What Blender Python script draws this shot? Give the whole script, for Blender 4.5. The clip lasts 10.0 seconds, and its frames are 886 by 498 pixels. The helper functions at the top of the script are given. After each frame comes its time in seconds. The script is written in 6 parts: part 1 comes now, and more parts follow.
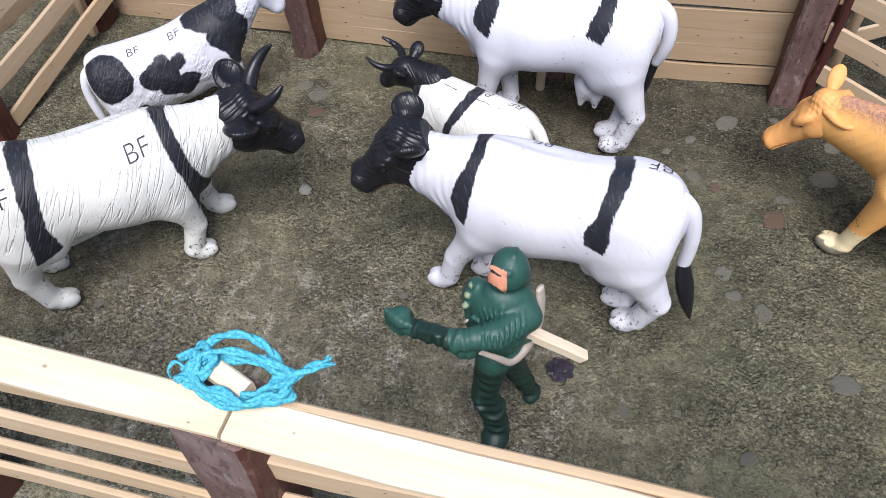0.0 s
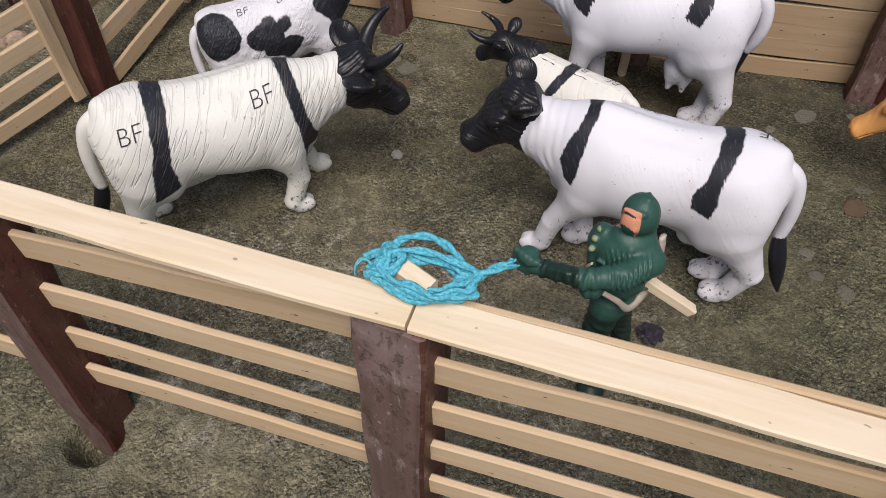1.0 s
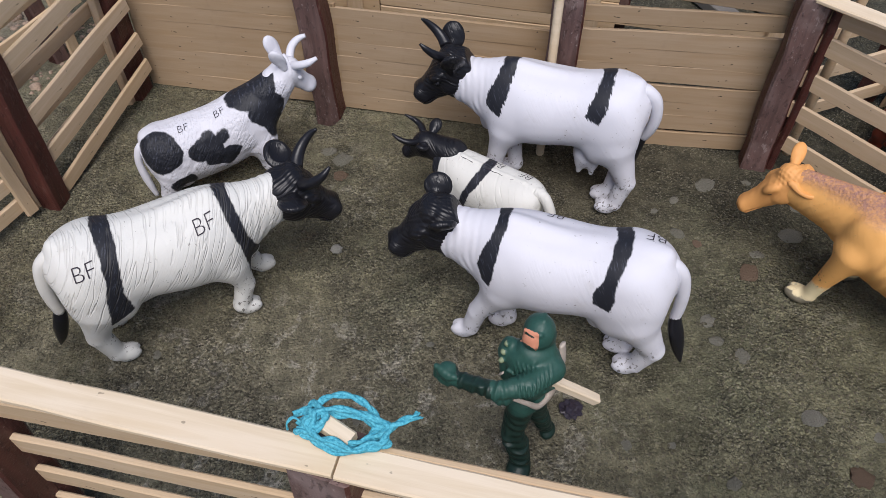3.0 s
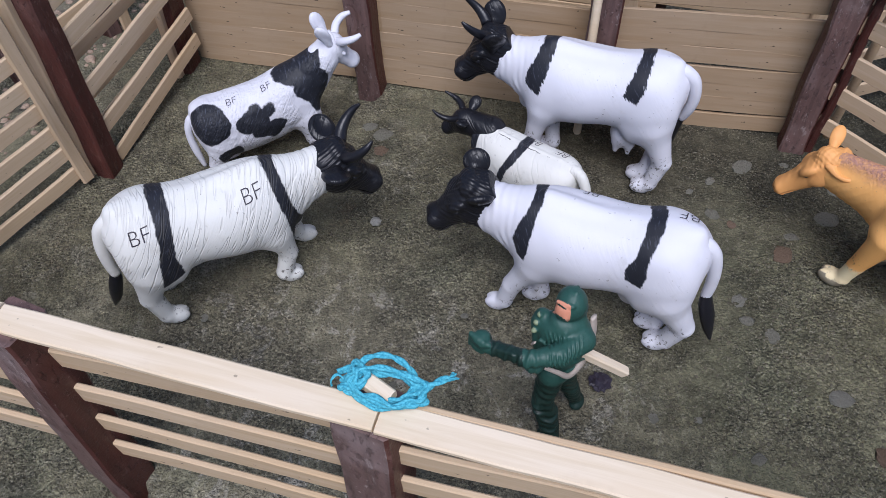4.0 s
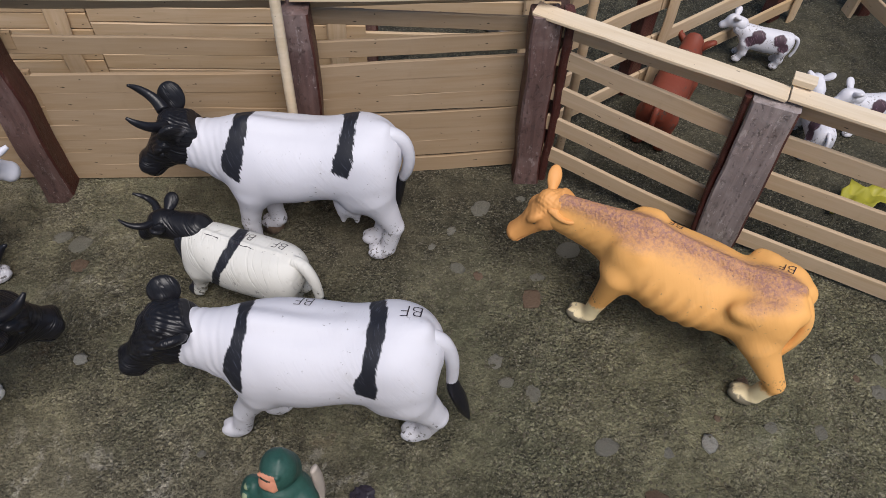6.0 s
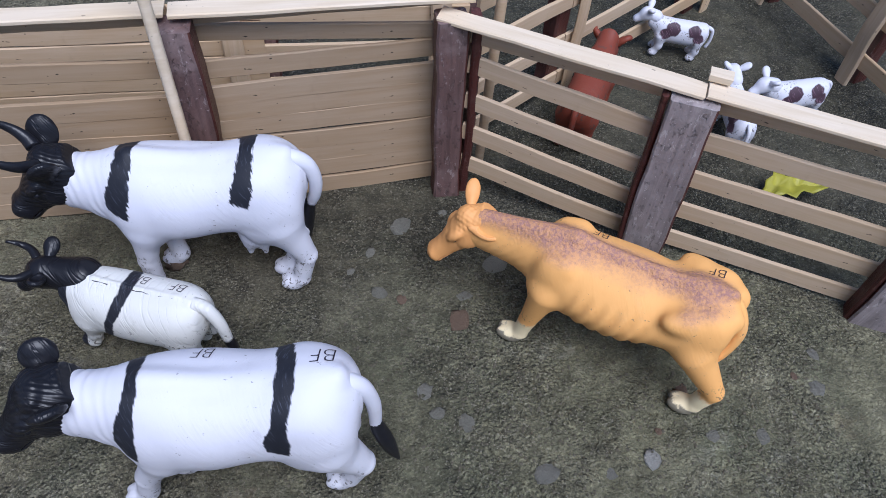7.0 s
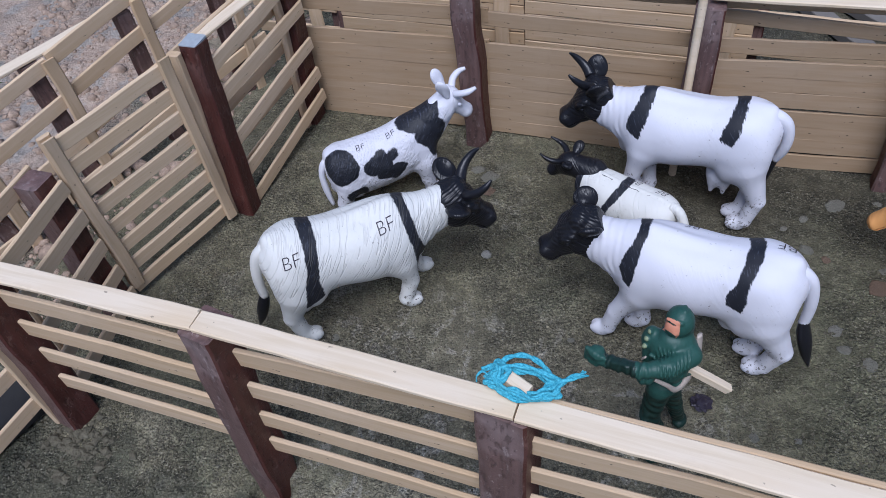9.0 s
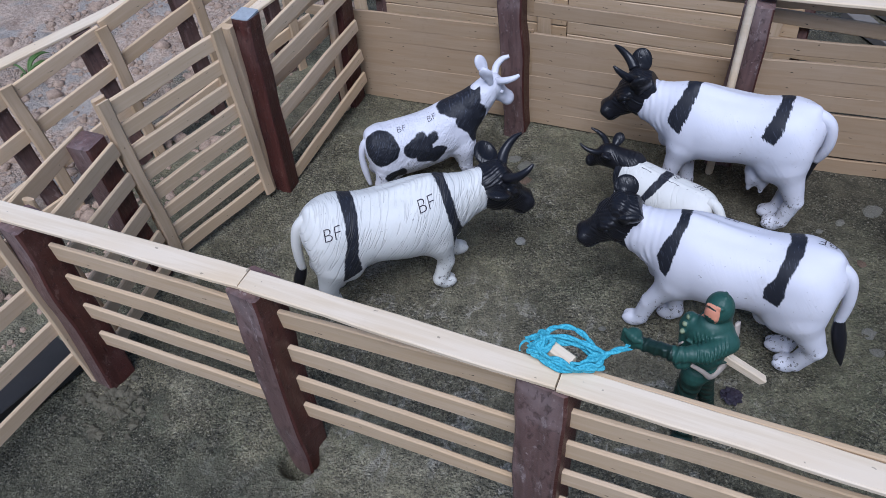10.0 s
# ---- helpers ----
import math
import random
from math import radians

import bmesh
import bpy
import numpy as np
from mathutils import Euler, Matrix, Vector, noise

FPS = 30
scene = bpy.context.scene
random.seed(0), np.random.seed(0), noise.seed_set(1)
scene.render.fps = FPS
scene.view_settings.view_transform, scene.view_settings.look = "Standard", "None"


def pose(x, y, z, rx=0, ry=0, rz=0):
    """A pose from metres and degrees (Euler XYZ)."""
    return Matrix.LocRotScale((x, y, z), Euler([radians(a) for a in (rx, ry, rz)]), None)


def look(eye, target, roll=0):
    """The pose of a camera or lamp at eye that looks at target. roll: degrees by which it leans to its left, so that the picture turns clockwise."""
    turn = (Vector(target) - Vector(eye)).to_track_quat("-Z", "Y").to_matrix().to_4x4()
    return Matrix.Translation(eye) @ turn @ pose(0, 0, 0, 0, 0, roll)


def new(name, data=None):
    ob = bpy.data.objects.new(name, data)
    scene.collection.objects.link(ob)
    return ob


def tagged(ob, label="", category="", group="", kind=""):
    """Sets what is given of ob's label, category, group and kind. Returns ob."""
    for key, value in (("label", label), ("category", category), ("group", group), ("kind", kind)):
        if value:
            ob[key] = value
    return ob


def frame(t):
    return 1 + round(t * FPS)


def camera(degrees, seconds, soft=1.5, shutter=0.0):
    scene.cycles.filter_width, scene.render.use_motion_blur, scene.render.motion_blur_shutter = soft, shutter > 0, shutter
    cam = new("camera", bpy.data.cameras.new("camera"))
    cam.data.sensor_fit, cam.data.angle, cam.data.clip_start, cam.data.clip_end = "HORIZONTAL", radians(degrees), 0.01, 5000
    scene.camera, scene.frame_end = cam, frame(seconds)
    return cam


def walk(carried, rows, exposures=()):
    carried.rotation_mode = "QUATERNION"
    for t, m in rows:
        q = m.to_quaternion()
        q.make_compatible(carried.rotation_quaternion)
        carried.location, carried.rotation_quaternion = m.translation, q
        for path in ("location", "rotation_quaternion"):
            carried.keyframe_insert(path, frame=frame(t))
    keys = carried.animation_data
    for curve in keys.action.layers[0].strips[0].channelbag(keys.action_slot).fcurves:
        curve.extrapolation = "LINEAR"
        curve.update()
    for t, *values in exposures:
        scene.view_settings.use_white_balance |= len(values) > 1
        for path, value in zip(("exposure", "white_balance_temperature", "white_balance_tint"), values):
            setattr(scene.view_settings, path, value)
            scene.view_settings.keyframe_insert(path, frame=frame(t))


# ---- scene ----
cam = camera(63.5, 10.0, 0.85)
PATH = [
    (0, (-0.006, 0.017, 0.329), (-0.332, 1.194, -1.255), -2.5),
    (0.5, (-0.018, 0.006, 0.322), (-0.266, 1.246, -1.228), 2.2),
    (1, (-0.045, -0.026, 0.323), (-0.398, 1.173, -1.238), 0.2),
    (1.5, (-0.029, -0.02, 0.352), (-0.401, 1.242, -1.155), -1.4),
    (2, (0.013, 0.016, 0.383), (-0.307, 1.345, -1.077), -5.0),
    (2.5, (0.008, 0.007, 0.382), (-0.303, 1.315, -1.099), -4.1),
    (3, (-0.029, -0.009, 0.385), (-0.295, 1.24, -1.155), -0.4),
    (3.2, (-0.031, -0.018, 0.388), (-0.343, 1.211, -1.159), -1.0),
    (4.5, (-0.027, -0.02, 0.395), (-0.374, 1.15, -1.19), -2.5),
    (5, (-0.021, -0.014, 0.397), (-0.35, 1.17, -1.181), -2.2),
    (5.5, (0.006, 0.03, 0.397), (-0.102, 1.253, -1.182), 0.5),
    (6, (0.024, 0.065, 0.392), (0.152, 1.284, -1.189), 3.7),
    (6.2, (0.027, 0.074, 0.38), (0.259, 1.272, -1.204), 6.9),
    (7.3, (0.047, 0.094, 0.379), (0.339, 1.3, -1.19), 5.2),
    (7.5, (0.049, 0.087, 0.393), (0.189, 1.319, -1.176), 0.2),
    (8, (0.01, 0.027, 0.414), (-0.141, 1.333, -1.094), -4.2),
    (8.5, (-0.026, -0.034, 0.417), (-0.432, 1.249, -1.063), -6.3),
    (9, (-0.041, -0.067, 0.425), (-0.607, 1.158, -1.051), -8.2),
    (9.5, (-0.048, -0.083, 0.422), (-0.657, 1.143, -1.036), -7.2),
    (10, (-0.051, -0.087, 0.42), (-0.657, 1.13, -1.047), -6.3),
]
walk(cam, [(t, look(eye, target, roll)) for t, eye, target, roll in PATH], [(0.0, 0.9, 6150, 13), (0.5, 0.39, 6550, 13), (1.0, 0.38, 6900, 14), (1.5, 0.38, 5600, 15), (2.0, 0.26, 6650, 13), (2.5, 0.21, 6550, 13), (3.0, 0.29, 6350, 14), (4.5, 0.35, 5650, 16), (5.0, 0.34, 5750, 15), (5.5, 0.22, 6550, 13), (6.0, 0.19, 6500, 13), (7.5, 0.48, 5050, 16), (8.0, 0.30, 5050, 16), (8.5, 0.28, 5850, 15), (9.0, 0.22, 5450, 15), (10.0, 0.19, 5350, 14)])

# ---- world and light ----
world = bpy.data.worlds.new("sky")
scene.world = world
world.use_nodes = True
wt = world.node_tree
sky = wt.nodes.new("ShaderNodeTexSky")
sky.sky_type, sky.sun_disc = "NISHITA", False
sky.sun_elevation, sky.sun_rotation = radians(60), radians(167)
wt.links.new(sky.outputs[0], wt.nodes["Background"].inputs[0])
wt.nodes["Background"].inputs[1].default_value = 0.068
sun = new("sun", bpy.data.lights.new("sun", "SUN"))
sun.data.energy, sun.data.angle, sun.data.color = 2.9, radians(38), (1.0, 0.965, 0.92)
sun.matrix_world = look((0.13, -0.50, 1.0), (0, 0, 0))


# ---- node and mesh tools ----
class Nodes:
    """A short way to write node materials."""

    def __init__(self, name):
        self.mat = bpy.data.materials.new(name)
        self.mat.use_nodes = True
        self.tree = self.mat.node_tree
        self.bsdf = self.tree.nodes["Principled BSDF"]
        self.coord = self.tree.nodes.new("ShaderNodeTexCoord").outputs["Object"]

    def node(self, kind, **inputs):
        n = self.tree.nodes.new(kind)
        for key, value in inputs.items():
            self.feed(n.inputs[key.replace("_", " ")], value)
        return n

    def feed(self, socket, value):
        if isinstance(value, bpy.types.NodeSocket):
            self.tree.links.new(value, socket)
        else:
            socket.default_value = value

    def math(self, op, a, b=0.0, c=0.0):
        n = self.tree.nodes.new("ShaderNodeMath")
        n.operation = op
        for socket, value in zip(n.inputs, (a, b, c)):
            self.feed(socket, value)
        return n.outputs[0]

    def scaled(self, scale, source=None):
        n = self.tree.nodes.new("ShaderNodeMapping")
        self.feed(n.inputs["Vector"], source or self.coord)
        n.inputs["Scale"].default_value = scale
        return n.outputs[0]

    def noise(self, size, detail=4.0, rough=0.55, stretch=(1, 1, 1), warp=0.0):
        n = self.node("ShaderNodeTexNoise", Vector=self.scaled(stretch), Scale=1.0 / size, Detail=detail, Roughness=rough, Distortion=warp)
        return n.outputs[0]

    def xyz(self):
        n = self.node("ShaderNodeSeparateXYZ", Vector=self.coord)
        return n.outputs

    def step(self, value, low, high):
        n = self.node("ShaderNodeMapRange", Value=value, From_Min=low, From_Max=high)
        n.interpolation_type = "SMOOTHSTEP"
        return n.outputs[0]

    def ramp(self, value, *stops):
        n = self.node("ShaderNodeValToRGB", Fac=value)
        while len(n.color_ramp.elements) < len(stops):
            n.color_ramp.elements.new(0.5)
        for e, (pos, col) in zip(n.color_ramp.elements, stops):
            e.position, e.color = pos, (*col, 1)
        return n.outputs[0]

    def mix(self, fac, a, b, kind="MIX"):
        n = self.tree.nodes.new("ShaderNodeMix")
        n.data_type, n.blend_type = "RGBA", kind
        self.feed(n.inputs[0], fac)
        for socket, value in ((n.inputs[6], a), (n.inputs[7], b)):
            self.feed(socket, (*value, 1) if isinstance(value, tuple) and len(value) == 3 else value)
        return n.outputs[2]

    def bump(self, height, strength, distance, under=None):
        n = self.node("ShaderNodeBump", Height=height, Strength=strength, Distance=distance)
        if under is not None:
            self.feed(n.inputs["Normal"], under)
        return n.outputs[0]

    def rand(self):
        return self.tree.nodes.new("ShaderNodeObjectInfo").outputs["Random"]

    def done(self, color, rough=0.6, normal=None, spec=0.5, metal=0.0):
        self.feed(self.bsdf.inputs["Base Color"], (*color, 1) if isinstance(color, tuple) and len(color) == 3 else color)
        self.feed(self.bsdf.inputs["Roughness"], rough)
        self.feed(self.bsdf.inputs["Specular IOR Level"], spec)
        self.feed(self.bsdf.inputs["Metallic"], metal)
        if normal is not None:
            self.feed(self.bsdf.inputs["Normal"], normal)
        return self.mat


def thing(name, m, label, category, group="", kind=""):
    ob = new(name)
    ob.empty_display_size = 0.01
    ob.matrix_basis = m
    return tagged(ob, label, category, group, kind)


def part(name, mesh, material, parent, label="", m=None):
    """One mesh object under a thing or a part; m is in the parent's own frame."""
    ob = new(name, mesh)
    if material is not None and not mesh.materials:
        mesh.materials.append(material)
    ob.parent = parent
    if m is not None:
        ob.matrix_basis = m
    return tagged(ob, label)


def mesh_of(name, verts, faces, smooth=True):
    me = bpy.data.meshes.new(name)
    me.from_pydata([tuple(map(float, v)) for v in verts], [], [tuple(map(int, f)) for f in faces])
    me.polygons.foreach_set("use_smooth", [smooth] * len(me.polygons))
    me.update()
    return me


def spline(keys, n):
    """A smooth curve through rows of numbers, sampled n times."""
    k = np.array(keys, float)
    out = []
    for u in np.linspace(0, len(k) - 1, n):
        i = min(int(u), len(k) - 2)
        f = u - i
        p0, p1, p2, p3 = k[max(i - 1, 0)], k[i], k[i + 1], k[min(i + 2, len(k) - 1)]
        out.append(0.5 * (2 * p1 + (p2 - p0) * f + (2 * p0 - 5 * p1 + 4 * p2 - p3) * f * f + (3 * p1 - p0 - 3 * p2 + p3) * f ** 3))
    return np.array(out)


def tube(name, keys, n=24, sides=10, flat=1.0):
    """A tapering round tube along rows of x, y, z, radius, with closed ends."""
    c = spline(keys, n)
    verts, faces = [], []
    side = None
    for i in range(n):
        d = Vector(c[min(i + 1, n - 1), :3] - c[max(i - 1, 0), :3]).normalized()
        if side is None:
            side = d.orthogonal().normalized()
        side = (side - d * side.dot(d)).normalized()
        up = d.cross(side)
        for j in range(sides):
            a = 2 * math.pi * j / sides
            verts.append(Vector(c[i, :3]) + (math.cos(a) * side + flat * math.sin(a) * up) * float(c[i, 3]))
    for i in range(n - 1):
        for j in range(sides):
            k = (j + 1) % sides
            faces.append((i * sides + j, i * sides + k, (i + 1) * sides + k, (i + 1) * sides + j))
    faces.append(tuple(range(sides - 1, -1, -1)))
    faces.append(tuple((n - 1) * sides + j for j in range(sides)))
    return mesh_of(name, verts, faces)


def lath(name, length, high, thick, seed, bend=0.0, wobble=0.0006, seg=10, chamfer=0.0007):
    """A sawn strip of wood along x from 0 to length, z up, with uneven edges and small chamfers."""
    rnd = random.Random(seed)
    off = rnd.random() * 90
    verts, faces = [], []
    for i in range(seg + 1):
        f = i / seg
        x = f * length
        dz = wobble * 1.4 * noise.noise((x * 22, off, 0)) + bend * 4 * f * (1 - f)
        dy = wobble * noise.noise((x * 18, off, 7))
        h = high / 2 * (1 + 0.08 * noise.noise((x * 30, off, 3)))
        t = thick / 2 * (1 + 0.1 * noise.noise((x * 35, off, 5)))
        c = min(chamfer, t * 0.6)
        skew = 0.0008 * (rnd.random() - 0.5) if i in (0, seg) else 0
        for y, z in ((-t, -h + c), (-t, h - c), (-t + c, h), (t - c, h), (t, h - c), (t, -h + c), (t - c, -h), (-t + c, -h)):
            verts.append((x + skew * (1 if z > 0 else -1), y + dy, z + dz))
    for i in range(seg):
        for j in range(8):
            k = (j + 1) % 8
            faces.append((i * 8 + j, (i + 1) * 8 + j, (i + 1) * 8 + k, i * 8 + k))
    faces.append(tuple(range(8)))
    faces.append(tuple(seg * 8 + j for j in range(7, -1, -1)))
    return mesh_of(name, verts, faces, smooth=False)


def along(a, b, parent, turn=0.0):
    """The frame of a strip from a to b (world), in the parent's own frame; turn rolls it about its length."""
    a, b = Vector(a), Vector(b)
    x = (b - a).normalized()
    up = Vector((0, 0, 1)) if abs(x.z) < 0.9 else Vector((0, 1, 0))
    y = up.cross(x).normalized()
    z = x.cross(y)
    m = Matrix((x, y, z)).transposed().to_4x4()
    m.translation = a
    return parent.matrix_basis.inverted() @ m @ pose(0, 0, 0, turn)


# ---- blended solids: rounded forms melted together, then meshed on a grid ----
def cone(a, b, ra, rb):
    a, b = np.array(a, np.float32), np.array(b, np.float32)
    d = b - a

    def f(x, y, z):
        t = ((x - a[0]) * d[0] + (y - a[1]) * d[1] + (z - a[2]) * d[2]) / (d @ d)
        t = np.clip(t, 0, 1)
        return np.sqrt((x - a[0] - t * d[0]) ** 2 + (y - a[1] - t * d[1]) ** 2 + (z - a[2] - t * d[2]) ** 2) - (ra + (rb - ra) * t)
    lo, hi = np.minimum(a - ra, b - rb), np.maximum(a + ra, b + rb)
    return f, lo, hi


def ball(c, r, turn=(0, 0, 0)):
    c, r = np.array(c, np.float32), np.array(r, np.float32)
    q = np.array(Euler([radians(v) for v in turn]).to_matrix().transposed(), np.float32)

    def f(x, y, z):
        px, py, pz = x - c[0], y - c[1], z - c[2]
        u = [(q[i, 0] * px + q[i, 1] * py + q[i, 2] * pz) for i in range(3)]
        k0 = np.sqrt(sum((u[i] / r[i]) ** 2 for i in range(3)))
        k1 = np.sqrt(sum((u[i] / r[i] ** 2) ** 2 for i in range(3))) + 1e-6
        return k0 * (k0 - 1) / k1
    return f, c - r.max(), c + r.max()


def torso(rows, power=2.2, ripple=None):
    """A barrel along x through rows of x, centre height, half height, half width."""
    t = spline(rows, 240)
    t[:, 2:] = np.maximum(t[:, 2:], 0.002)

    def f(x, y, z):
        zc, h, w = (np.interp(x, t[:, 0], t[:, i]).astype(np.float32) for i in (1, 2, 3))
        if ripple is not None:
            s = ripple(x, z)
            h, w = h + s, w + s
        q = (np.abs(y / w) ** power + np.abs((z - zc) / h) ** power) ** (1 / power)
        d = (q - 1) * np.minimum(h, w)
        over = np.maximum(np.maximum(t[0, 0] - x, x - t[-1, 0]), 0)
        return np.where(over > 0, np.sqrt(np.maximum(d, 0) ** 2 + over ** 2), d)
    lo = np.array([t[0, 0], -t[:, 3].max(), (t[:, 1] - t[:, 2]).min()])
    hi = np.array([t[-1, 0], t[:, 3].max(), (t[:, 1] + t[:, 2]).max()])
    return f, lo, hi


def melt(name, solids, size, soft, carve=(), floor=None, hard=(), ripple=None, limbs=()):
    """One smooth mesh from solids, rounded where they meet over the width soft; limbs are chains of solids; hard ones join with a crease."""
    every = list(solids) + list(hard) + [p for limb in limbs for p in limb]
    lo = np.min([s[1] for s in every], 0) - 4 * size
    hi = np.max([s[2] for s in every], 0) + 4 * size
    axes = [np.arange(lo[i], hi[i], size, dtype=np.float32) for i in range(3)]
    x, y, z = np.meshgrid(*axes, indexing="ij", sparse=True)
    v = None
    for f, _, _ in solids:
        d = f(x, y, z).astype(np.float32)
        if v is None:
            v = np.broadcast_to(d, [len(a) for a in axes]).copy()
        else:
            h = np.maximum(soft - np.abs(v - d), 0) / soft
            v = np.minimum(v, d) - h * h * soft / 4
    for limb in limbs:
        chain = None
        for f, _, _ in limb:
            d = f(x, y, z).astype(np.float32)
            if chain is None:
                chain = np.broadcast_to(d, v.shape)
            else:
                h = np.maximum(0.0014 - np.abs(chain - d), 0) / 0.0014
                chain = np.minimum(chain, d) - h * h * 0.00035
        h = np.maximum(soft - np.abs(v - chain), 0) / soft
        v = np.minimum(v, chain) - h * h * soft / 4
    for f, _, _ in hard:
        d = f(x, y, z).astype(np.float32)
        h = np.maximum(0.0012 - np.abs(v - d), 0) / 0.0012
        v = np.minimum(v, d) - h * h * 0.0003
    if ripple is not None:
        v = v - ripple(x, y, z)
    for f, _, _ in carve:
        v = np.maximum(v, -f(x, y, z))
    if floor is not None:
        v = np.maximum(v, floor - z)
    inside = v < 0
    corners = [(i, j, k) for i in (0, 1) for j in (0, 1) for k in (0, 1)]
    n = [a - 1 for a in v.shape]

    def at(arr, c):
        return arr[c[0]:c[0] + n[0], c[1]:c[1] + n[1], c[2]:c[2] + n[2]]
    count = sum(at(inside, c).astype(np.int8) for c in corners)
    active = (count > 0) & (count < 8)
    index = np.full(active.shape, -1, np.int32)
    index[active] = np.arange(active.sum())
    total, hits = np.zeros((active.sum(), 3)), np.zeros(active.sum())
    for a in corners:
        for ax in range(3):
            if a[ax] == 0:
                b = tuple(1 if i == ax else a[i] for i in range(3))
                va, vb = at(v, a)[active], at(v, b)[active]
                cross = (va < 0) != (vb < 0)
                t = np.where(cross, va / np.where(cross, va - vb, 1), 0)
                p = np.array(a, float)[None].repeat(len(t), 0)
                p[:, ax] += t
                total[cross] += p[cross]
                hits[cross] += 1
    verts = (np.argwhere(active) + total / hits[:, None]) * size + [a[0] for a in axes]
    faces = []
    for ax in range(3):
        u, w = (ax + 1) % 3, (ax + 2) % 3
        lower, upper = [slice(None)] * 3, [slice(None)] * 3
        lower[ax], upper[ax] = slice(None, -1), slice(1, None)
        one, two = inside[tuple(lower)], inside[tuple(upper)]
        spots = np.argwhere(one != two)
        spots = spots[(spots[:, u] > 0) & (spots[:, w] > 0) & (spots[:, u] < n[u]) & (spots[:, w] < n[w])]
        eu, ew = np.eye(3, dtype=int)[u], np.eye(3, dtype=int)[w]
        quad = np.stack([index[tuple((spots - o).T)] for o in (eu * 0, eu, eu + ew, ew)], 1)
        flip = ~one[tuple(spots.T)]
        quad[flip] = quad[flip][:, ::-1]
        faces.append(quad)
    faces = np.concatenate(faces)
    faces = faces[(faces >= 0).all(1)]
    me = bpy.data.meshes.new(name)
    me.vertices.add(len(verts))
    me.vertices.foreach_set("co", verts.astype(np.float32).ravel())
    me.loops.add(4 * len(faces))
    me.loops.foreach_set("vertex_index", faces.ravel().astype(np.int32))
    me.polygons.add(len(faces))
    me.polygons.foreach_set("loop_start", np.arange(0, 4 * len(faces), 4, dtype=np.int32))
    me.polygons.foreach_set("use_smooth", np.ones(len(faces), bool))
    me.update(calc_edges=True)
    me.validate()
    return me


# ---- materials ----
def pine(name, tone, dirt):
    n = Nodes(name)
    grain = n.noise(0.004, 6, 0.6, (0.05, 1, 1), 0.6)
    broad = n.noise(0.03, 3, 0.5, (0.25, 1, 1))
    col = n.ramp(grain, (0.3, (tone[0] * 0.84, tone[1] * 0.80, tone[2] * 0.72)), (0.62, tone))
    col = n.mix(n.math("MULTIPLY", n.step(broad, 0.45, 0.75), 0.45), col, (tone[0] * 0.8, tone[1] * 0.66, tone[2] * 0.45), "MIX")
    col = n.mix(n.math("MULTIPLY", n.rand(), 0.3), col, (tone[0] * 0.78, tone[1] * 0.7, tone[2] * 0.56))
    flecks = n.step(n.noise(0.0035, 2, 0.5, (0.6, 1, 1)), 0.725, 0.76)
    col = n.mix(n.math("MULTIPLY", flecks, dirt), col, (0.06, 0.045, 0.03))
    stain = n.step(n.noise(0.05, 5, 0.65), 0.6, 0.78)
    col = n.mix(n.math("MULTIPLY", stain, 0.4 * dirt), col, (0.17, 0.1, 0.06))
    return n.done(col, n.ramp(grain, (0.2, (0.75,) * 3), (0.8, (0.55,) * 3)), n.bump(grain, 0.25, 0.0005), 0.3)


PINE = pine("pale_pine", (0.585, 0.447, 0.308), 0.85)
# back wall boards: browner wood, its tone also lowered for the weaker light there
PINE_WALL = pine("browned_shaded_pine", (0.405, 0.300, 0.200), 1.0)
PINE_WARM = pine("warm_pine", (0.70, 0.54, 0.375), 0.6)
PINE_RAIL = pine("pale_pine_rail", (0.77, 0.66, 0.52), 0.5)
PINE_GOLD = pine("golden_pine", (0.6, 0.46, 0.32), 0.6)


def stained(name, tone, worn):
    n = Nodes(name)
    grain = n.noise(0.006, 6, 0.62, (0.06, 1, 1), 0.5)
    col = n.ramp(grain, (0.3, tuple(c * 0.5 for c in tone)), (0.7, tone))
    chips = n.step(n.noise(0.005, 5, 0.75, (0.35, 1, 1)), 0.58, 0.64)
    col = n.mix(n.math("MULTIPLY", chips, 0.65), col, worn)
    patch = n.step(n.noise(0.03, 4, 0.6), 0.5, 0.8)
    col = n.mix(n.math("MULTIPLY", patch, 0.35), col, tuple(c * 1.4 for c in worn))
    rough = n.ramp(patch, (0, (0.42,) * 3), (1, (0.75,) * 3))
    pits = n.step(n.noise(0.0032, 4, 0.7, (0.5, 1, 1)), 0.44, 0.36)
    col = n.mix(n.math("MULTIPLY", pits, 0.45), col, tuple(c * 0.3 for c in tone))
    pale = n.step(n.noise(0.0024, 3, 0.6), 0.66, 0.72)
    col = n.mix(n.math("MULTIPLY", pale, 0.55), col, tuple(min(1, c * 1.5 + 0.05) for c in worn))
    h = n.math("ADD", grain, n.math("SUBTRACT", n.math("MULTIPLY", n.noise(0.0015, 3), 0.5), n.math("MULTIPLY", pits, 0.8)))
    return n.done(col, rough, n.bump(h, 0.6, 0.0010), 0.4)


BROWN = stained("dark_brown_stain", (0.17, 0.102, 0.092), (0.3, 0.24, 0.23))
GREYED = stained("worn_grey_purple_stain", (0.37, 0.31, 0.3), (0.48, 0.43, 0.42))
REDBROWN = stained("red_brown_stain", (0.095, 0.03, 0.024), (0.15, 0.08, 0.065))


